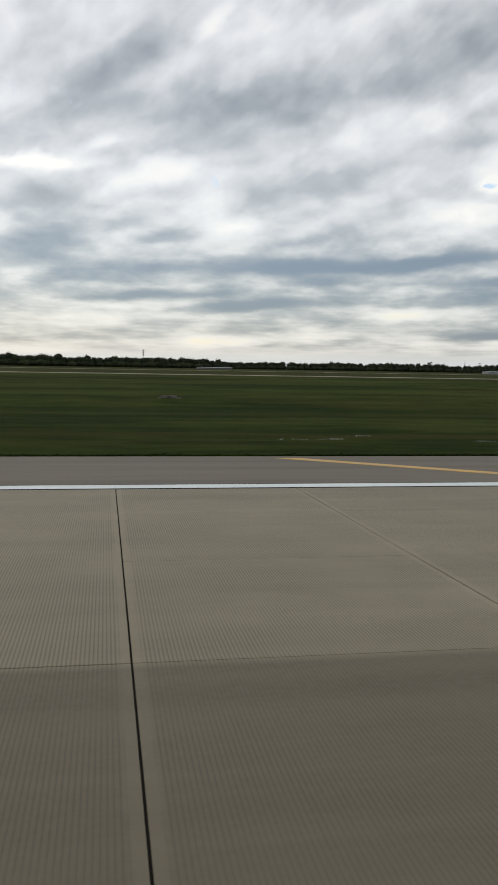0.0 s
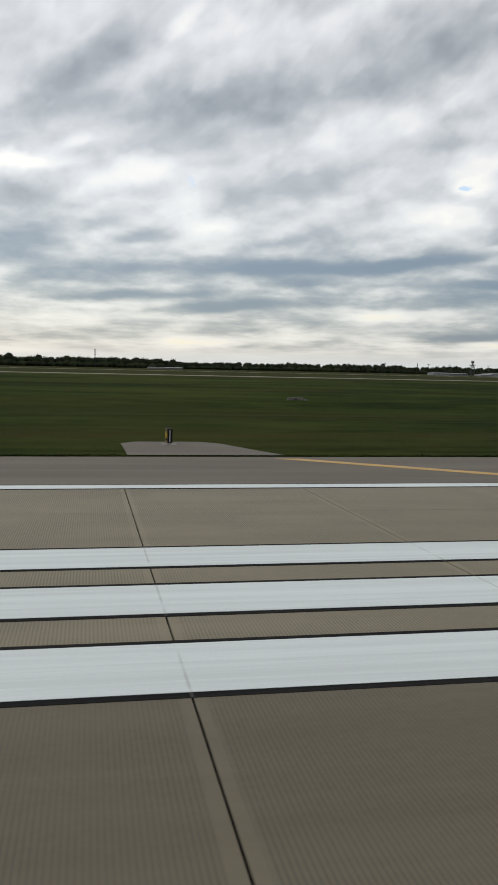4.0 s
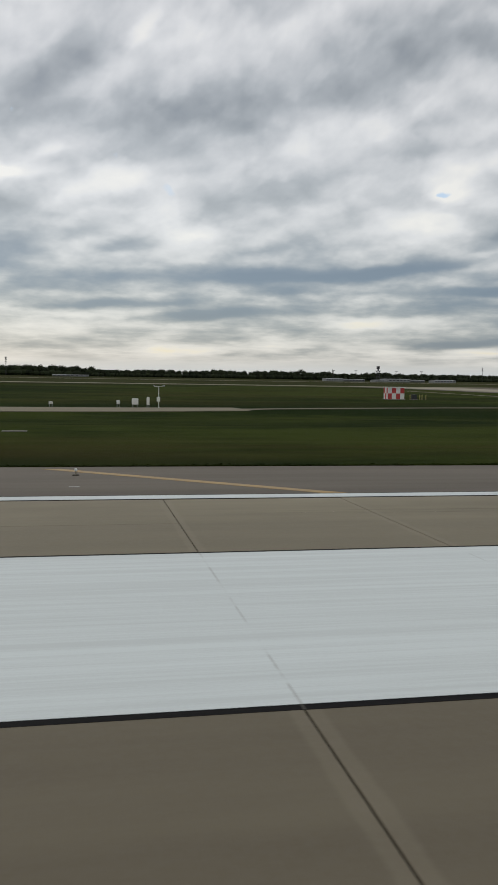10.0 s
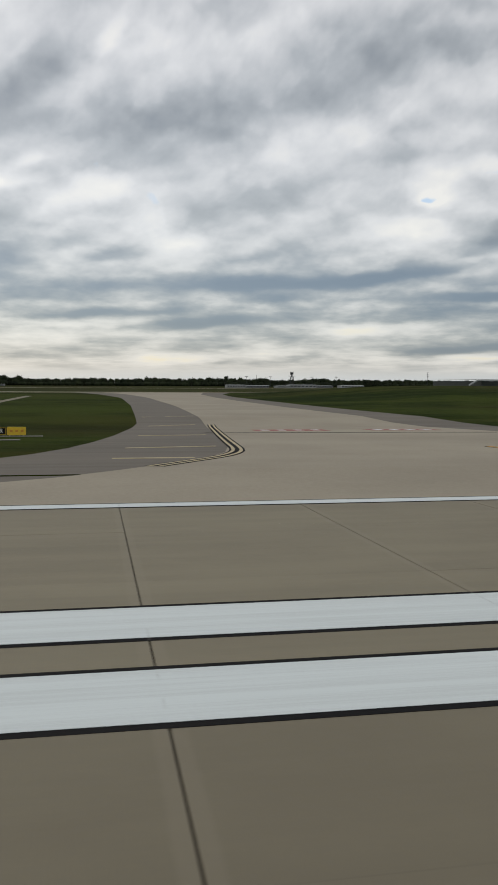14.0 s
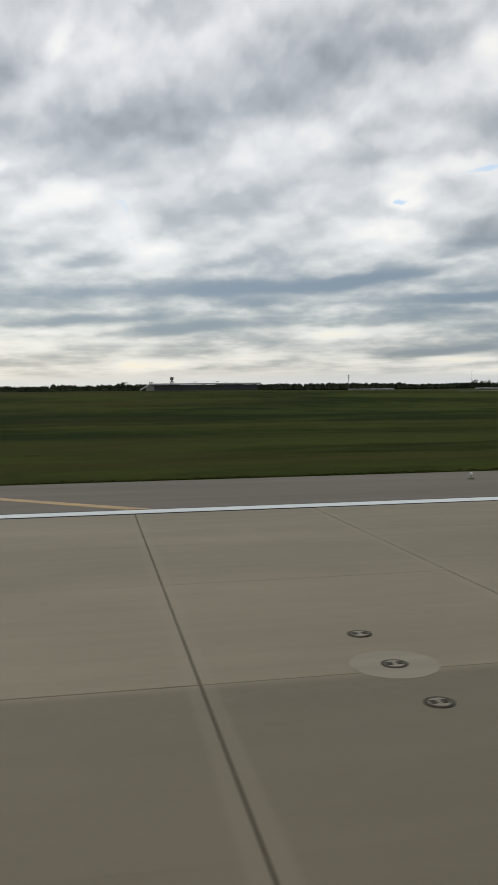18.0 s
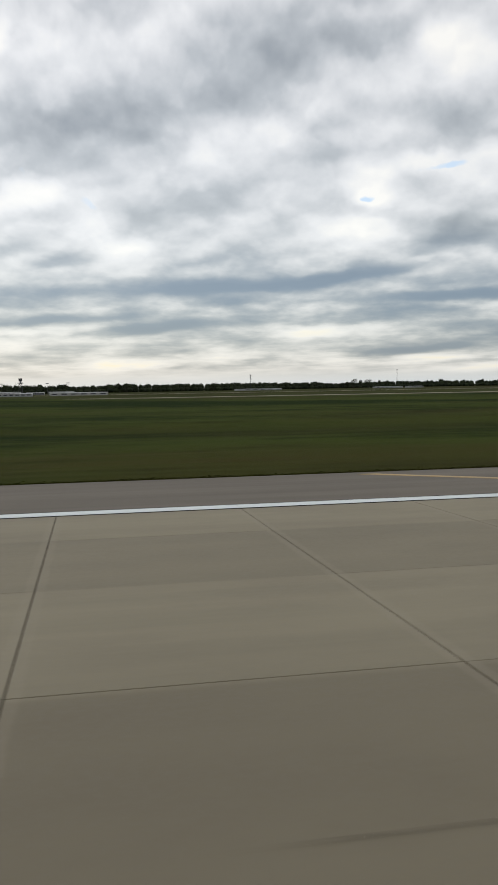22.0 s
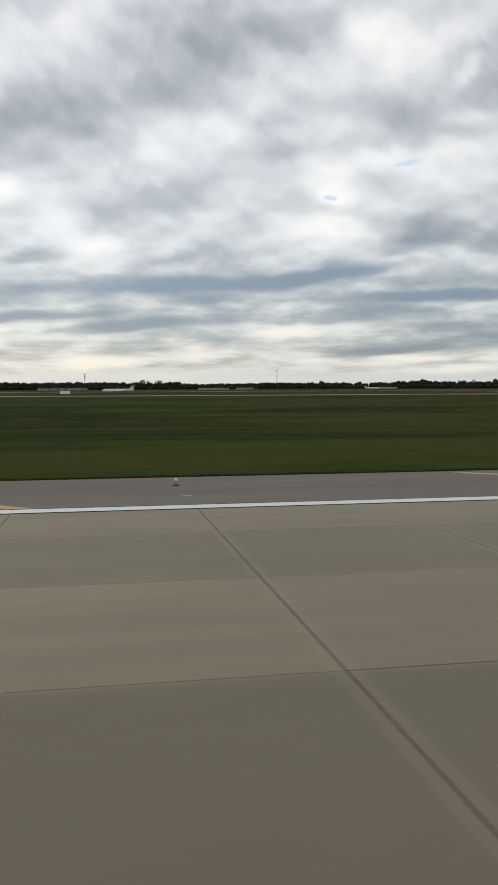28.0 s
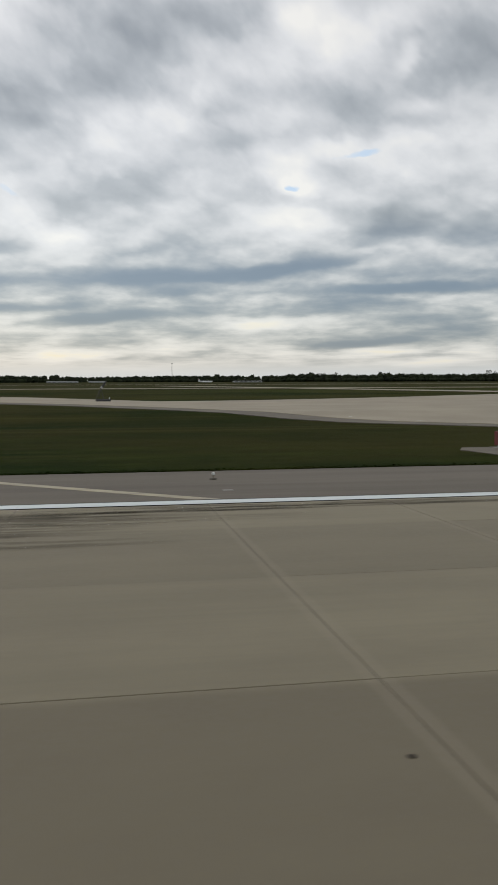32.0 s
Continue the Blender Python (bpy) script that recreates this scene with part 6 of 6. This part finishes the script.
def regional_jet(x, y, turn, label):
    j = thing("regional_jet", x, y, ground_z(x, y) + 0.05, label, "aircraft", "parked jets", turn)
    m = Matrix.Translation((0, 0, 2.4)) @ Matrix.Rotation(-math.pi / 2, 4, "Y")
    prof = [(0.05, -0.1), (0.6, 0.5), (1.0, 1.4), (1.3, 3.0), (1.35, 5.0), (1.35, 18.0), (1.15, 21.0), (0.75, 24.0), (0.3, 26.6), (0.05, 27.2)]
    m = Matrix.Translation((-13.5, 0, 2.4)) @ Matrix.Rotation(math.pi / 2, 4, "Y")
    body = part("fuselage", Shape().turned(prof, 20, m), JET_WHITE, j, smooth=True)
    for k in range(16):
        part("cabin_window", Shape().box(-8.6 + k * 0.95, -1.37, 2.75, -8.3 + k * 0.95, -1.25, 3.1), DARK_GLASS, body)
    part("cockpit_window", Shape().box(-12.6, -0.75, 2.95, -11.9, 0.75, 3.3, 0.1), DARK_GLASS, body)
    for sy in (-1, 1):
        wing = Shape()
        wing.add([(-3.0, sy * 1.1, 1.5), (3.2, sy * 1.1, 1.55), (5.6, sy * 10.6, 2.2), (4.2, sy * 10.6, 2.2), (-3.0, sy * 1.1, 1.8), (3.2, sy * 1.1, 1.65), (5.6, sy * 10.6, 2.28), (4.2, sy * 10.6, 2.3)],
                 [(0, 1, 2, 3), (7, 6, 5, 4), (0, 4, 5, 1), (1, 5, 6, 2), (2, 6, 7, 3), (3, 7, 4, 0)])
        part("wing", wing, JET_WHITE, j)
        eng = part("engine", Shape().turned([(0.55, -1.7), (0.68, -1.2), (0.65, 0.6), (0.42, 1.7)], 16, Matrix.Translation((8.2, sy * 2.1, 3.0)) @ Matrix.Rotation(math.pi / 2, 4, "Y")), JET_WHITE, j, smooth=True)
        part("pylon", Shape().box(7.4, min(sy * 1.0, sy * 1.7), 2.9, 9.0, max(sy * 1.0, sy * 1.7), 3.1, 0.03), JET_WHITE, eng)
        part("main_wheel", Shape().tube((1.2, sy * 1.6, 0.45), (1.2, sy * 2.0, 0.45), 0.45, 0.45, 14), TYRE, j)
        part("gear_leg", Shape().tube((1.2, sy * 1.6, 0.45), (1.2, sy * 1.5, 1.7), 0.1, None, 6), STEEL, j)
    fin = Shape()
    fin.add([(8.8, -0.15, 3.3), (13.0, -0.12, 2.9), (14.0, -0.1, 6.6), (11.6, -0.1, 6.6), (8.8, 0.15, 3.3), (13.0, 0.12, 2.9), (14.0, 0.1, 6.6), (11.6, 0.1, 6.6)],
            [(0, 1, 2, 3), (7, 6, 5, 4), (0, 4, 5, 1), (1, 5, 6, 2), (2, 6, 7, 3), (3, 7, 4, 0)])
    f_ = part("fin", fin, JET_WHITE, j)
    tip = Shape()
    tip.add([(11.3, -0.17, 5.2), (13.75, -0.15, 5.2), (14.1, -0.13, 6.6), (11.9, -0.13, 6.6), (11.3, 0.17, 5.2), (13.75, 0.15, 5.2), (14.1, 0.13, 6.6), (11.9, 0.13, 6.6)],
            [(0, 1, 2, 3), (7, 6, 5, 4), (0, 4, 5, 1), (1, 5, 6, 2), (2, 6, 7, 3), (3, 7, 4, 0)])
    part("fin_band", tip, RED_SHEET, f_, "red band on the fin")
    tp = Shape()
    tp.add([(11.8, -4.2, 6.6), (13.4, -4.2, 6.6), (14.2, 0, 6.65), (11.0, 0, 6.65), (11.8, 4.2, 6.6), (13.4, 4.2, 6.6), (11.8, -4.2, 6.75), (13.4, -4.2, 6.75), (14.2, 0, 6.85), (11.0, 0, 6.85), (11.8, 4.2, 6.75), (13.4, 4.2, 6.75)],
           [(0, 1, 2, 3), (3, 2, 5, 4), (9, 8, 7, 6), (10, 11, 8, 9), (0, 6, 7, 1), (1, 7, 8, 2), (2, 8, 11, 5), (5, 11, 10, 4), (4, 10, 9, 3), (3, 9, 6, 0)])
    part("tailplane", tp, JET_WHITE, j)
    part("nose_wheel", Shape().tube((-10.2, -0.2, 0.35), (-10.2, 0.2, 0.35), 0.35, 0.35, 12), TYRE, j)
    part("gear_leg", Shape().tube((-10.2, 0, 0.35), (-10.2, 0, 1.5), 0.09, None, 6), STEEL, j)
    return j


regional_jet(1137.6, 719, 0, "white regional jet standing on the far taxiway")
regional_jet(1600.0, 1437, 150, "white regional jet far off on the apron")
gs = thing("notice_board", 1099, 588, ground_z(1099, 588), "white notice board on two legs in the grass", "sign")
part("board", Shape().box(-3.4, -0.15, 0.5, 3.4, 0.15, 2.6, 0.04), WHITE_SHEET, gs)
for sx in (-2.6, 2.6):
    part("leg", Shape().tube((sx, 0, -0.3), (sx, 0, 0.6), 0.1, None, 6), STEEL, gs)


# ---------------------------------------------------------------- trees
def make_leaves():
    n = Nodes("dark_foliage")
    p = n.place()
    isl = n.node("ShaderNodeNewGeometry").outputs["Random Per Island"]
    big = n.noise(p, 0.06, 4)
    col = n.mix(isl, (0.008, 0.013, 0.006), (0.028, 0.038, 0.016))
    col = n.mix(n.step(big, 0.4, 0.65, 0.0, 0.5), col, (0.03, 0.036, 0.018))
    return n.finish(col, 0.9, 0.0, 0.15)


LEAF = make_leaves()
BARK = painted("dark_bark", (0.05, 0.042, 0.035), 0.9, 0.35, 1.0)


def leaf_cloud(s, rng, cx, cy, cz, rx, ry, rz, count, size):
    """Small leafy clumps filling an uneven crown."""
    lobes = [(rng.uniform(-0.55, 0.55), rng.uniform(-0.55, 0.55), rng.uniform(-0.5, 0.6), rng.uniform(0.35, 0.6)) for _ in range(6)]
    for _ in range(count):
        lx, ly, lz, lr = rng.choice(lobes)
        d = Vector((rng.gauss(0, 1), rng.gauss(0, 1), rng.gauss(0, 1))).normalized() * (lr * rng.uniform(0.45, 1.0))
        c = Vector((cx + (lx + d.x) * rx, cy + (ly + d.y) * ry, cz + (lz + d.z) * rz))
        a = Vector((rng.gauss(0, 1), rng.gauss(0, 1), rng.gauss(0, 1))).normalized() * size * rng.uniform(0.6, 1.3)
        b = a.orthogonal().normalized() * size * rng.uniform(0.5, 1.2)
        i = len(s.v)
        s.v += [tuple(c - a), tuple(c + b), tuple(c + a), tuple(c - b)]
        s.f.append((i, i + 1, i + 2, i + 3))


def broad_tree(x, y, h, seed, label):
    rng = random.Random(seed)
    t = thing("tree", x, y, ground_z(x, y), label, "tree", "field trees")
    s = Shape().tube((0, 0, -0.3), (0.2, 0, h * 0.45), 0.4, 0.22, 8)
    for k in range(6):
        a = k * 1.05
        s.tube((0.1, 0, h * (0.3 + 0.04 * k)), (h * 0.25 * math.cos(a), h * 0.25 * math.sin(a), h * (0.6 + 0.04 * k)), 0.14, 0.05, 5)
    part("trunk", s, BARK, t)
    c = Shape()
    leaf_cloud(c, rng, 0, 0, h * 0.6, h * 0.42, h * 0.42, h * 0.42, 420, 0.75)
    part("crown", c, LEAF, t)
    return t


def spruce(x, y, h, seed):
    rng = random.Random(seed)
    t = thing("spruce_tree", x, y, ground_z(x, y), "dark pointed spruce before the woods", "tree", "field trees")
    part("trunk", Shape().tube((0, 0, -0.3), (0, 0, h * 0.95), 0.35, 0.05, 8), BARK, t)
    c = Shape()
    for k in range(26):
        zz = h * (0.08 + 0.9 * k / 26)
        r = 0.24 * h * (1 - zz / h) + 0.2
        for q in range(16):
            a = rng.uniform(0, 6.28)
            rr = r * rng.uniform(0.35, 1.05)
            i = len(c.v)
            tip = Vector((rr * math.cos(a), rr * math.sin(a), zz - 0.25 * rr))
            side = Vector((-math.sin(a), math.cos(a), 0)) * 0.45
            c.v += [(0.2 * tip.x, 0.2 * tip.y, zz + 0.3), tuple(tip * 0.7 + Vector((0, 0, zz * 0.3)) + side), tuple(tip), tuple(tip * 0.7 + Vector((0, 0, zz * 0.3)) - side)]
            c.f.append((i, i + 1, i + 2, i + 3))
    part("crown", c, LEAF, t)
    return t


spruce(608, 1497, 22, 3)
for k, (x, y, h) in enumerate(((640, 1500, 12), (655, 1490, 11), (625, 1492, 13), (585, 1540, 14), (792, 1400, 13), (806, 1405, 11), (780, 1396, 12), (560, 1560, 20), (500, 1580, 15),
                               (1178, 1430, 14), (1192, 1434, 17), (1206, 1430, 16), (1222, 1440, 17), (1240, 1435, 15), (1256, 1440, 14), (1168, 1425, 12), (740, 1420, 9), (1500, 1900, 17), (980, 1700, 13),
                               (1840, 1640, 19), (1862, 1645, 22), (1890, 1650, 21), (2200, 1600, 26), (2216, 1605, 24))):
    broad_tree(x, y, h, 20 + k, "broad dark leafy tree standing on the far grass" if h < 15 else "tall dark leafy tree before the woods")


def crown_core(s, cx, cy, cz, r, rz):
    """The dense inside of a crown, an uneven low dome of leaves."""
    ring = 7
    base = len(s.v)
    for k, (rr, zz) in enumerate(((0.55, -0.8), (0.95, -0.2), (0.85, 0.4), (0.45, 0.85))):
        for i in range(ring):
            a = 2 * math.pi * (i + 0.5 * (k % 2)) / ring
            q = rr * r * (0.92 + 0.16 * ((i * 5 + k * 3) % 4) / 3)
            s.v.append((cx + q * math.cos(a), cy + q * math.sin(a), cz + zz * rz))
    for k in range(3):
        s.f += [(base + k * ring + i, base + k * ring + (i + 1) % ring, base + (k + 1) * ring + (i + 1) % ring, base + (k + 1) * ring + i) for i in range(ring)]
    s.f.append(tuple(base + 3 * ring + i for i in range(ring)))


def build_woods():
    rng = random.Random(11)
    line = ((-1100, 1430), (-400, 1560), (0, 1690), (300, 1760), (600, 1780), (800, 1760), (1000, 1900), (1200, 2020), (1600, 2380), (1800, 2250), (2000, 1980), (2300, 1820), (3000, 1750), (3800, 1700))
    lx, ly = [p[0] for p in line], [p[1] for p in line]
    s = Shape()
    x = -1100.0
    while x < 3700:
        y = float(np.interp(x, lx, ly))
        tall = 16.5 + 4.0 * noise.noise(Vector((x / 130, 3.1, 0))) + 2.5 * noise.noise(Vector((x / 37, 7.7, 0)))
        if x < 150:
            tall += 4.0
        if 1900 < x < 2500:
            tall += 3
        # a broad crown now and then stands clear of the rest
        if rng.random() < 0.09:
            tall *= rng.uniform(1.1, 1.28)
        for row in range(2):
            px, py = x + rng.uniform(-4, 4), y + row * 24 + rng.uniform(-8, 8)
            h = tall * (1.0 if row == 0 else 1.03) * rng.uniform(0.84, 1.06)
            z, r = -1.4, h * rng.uniform(0.3, 0.44)
            s.tube((px, py, z), (px, py, z + h * 0.5), 0.35, 0.2, 4, False)
            crown_core(s, px, py, z + h * 0.62, r * 0.9, h * 0.33)
            crown_core(s, px + rng.uniform(-3, 3), py - 4, z + h * 0.27, r * 1.25, h * 0.33)
            for _ in range(90):
                d = Vector((rng.gauss(0, 1), rng.gauss(0, 1), rng.gauss(0, 1))).normalized() * rng.uniform(0.86, 1.06)
                c = Vector((px + d.x * r, py + d.y * r, z + h * 0.62 + d.z * h * 0.37))
                a = Vector((rng.gauss(0, 1), rng.gauss(0, 1), rng.gauss(0, 1))).normalized() * rng.uniform(0.5, 1.1)
                b = a.orthogonal().normalized() * rng.uniform(0.5, 1.0)
                i = len(s.v)
                s.v += [tuple(c - a), tuple(c + b), tuple(c + a), tuple(c - b)]
                s.f.append((i, i + 1, i + 2, i + 3))
        x += rng.uniform(6.0, 9.0)
    return single("woods", s, LEAF, "dark band of woods along the horizon", "woods", "stuff")


build_woods()


# ---------------------------------------------------------------- runway slabs, last
SLAB, PHASE = 6.096, -8.83
CUT_X, CUT_Y = 0.014, 0.011


def cut_y(y):
    """The middle joint is the widest."""
    return CUT_Y if abs(abs(y) - 2 * SLAB) < 0.1 else 0.0012


def slab_shape(y0, dx=0.0, cx=SLAB):
    x0, x1, a, b, c = dx + CUT_X, dx + cx - CUT_X, y0 + cut_y(y0), y0 + SLAB - cut_y(y0 + SLAB), 0.005
    v = []
    for px0, px1, py0, py1, d in ((x0 + c, x1 - c, a + c, b - c, 0.0), (x0, x1, a, b, 0.008), (x0, x1, a, b, 0.09)):
        v += [(px, py, runway_z(py) - d) for px, py in ((px0, py0), (px1, py0), (px1, py1), (px0, py1))]
    f = [(0, 1, 2, 3)]
    for r in (0, 4):
        f += [(r + (i + 1) % 4, r + i, r + 4 + i, r + 4 + (i + 1) % 4) for i in range(4)]
    return v, f


def build_runway():
    bed = Shape()
    for y0, y1 in ((-30.49, 0), (0, 30.49)):
        bed.add([(X0, y0, runway_z(y0) - 0.03), (X1, y0, runway_z(y0) - 0.03), (X1, y1, runway_z(y1) - 0.03), (X0, y1, runway_z(y1) - 0.03)], [(0, 1, 2, 3)])
    fillers = []
    for a, b, sunk in ((50, 1390, 0.02), (1390, X1, 0.012)):
        sheet = Shape()
        for y0, y1 in ((-30.49, 0), (0, 30.49)):
            sheet.add([(a, y0, runway_z(y0) - sunk), (b, y0, runway_z(y0) - sunk), (b, y1, runway_z(y1) - sunk), (a, y1, runway_z(y1) - sunk)], [(0, 1, 2, 3)])
        fillers.append(sheet)
    road = single("runway", bed, SEALANT, "wide concrete runway of square slabs with sealed joints", "runway", "structure")
    first = math.floor((X0 - PHASE) / SLAB) + 1
    last = math.floor((X1 - PHASE) / SLAB) - 1
    near = range(-10, 65)
    rest = Shape()
    for lane in range(-5, 5):
        y0 = lane * SLAB
        shared = None
        if 1 <= lane <= 4:
            sh = Shape()
            sh.add(*slab_shape(y0))
            shared = sh.mesh("slab", CONCRETE)
        for k in range(first, last):
            x = PHASE + k * SLAB
            if shared and k in near:
                ob = new("slab", shared)
                ob.parent = road
                ob.location = (x * K, 0, (0.0008 * ((k * 7 + lane * 13) % 5 - 2)) * K)
            else:
                v, f = slab_shape(y0, x)
                dz = 0.0008 * ((k * 7 + lane * 13) % 5 - 2)
                rest.add([(a, b, c + dz) for a, b, c in v], f)
    part("joint_filler", fillers[0], WORN_SEALANT, road, "worn brown-grey joint filler")
    part("joint_filler", fillers[1], PALE_SEALANT, road, "faded pale joint filler")
    ob = part("slabs", rest, CONCRETE, road)
    tagged(ob, kind="stuff")


build_runway()
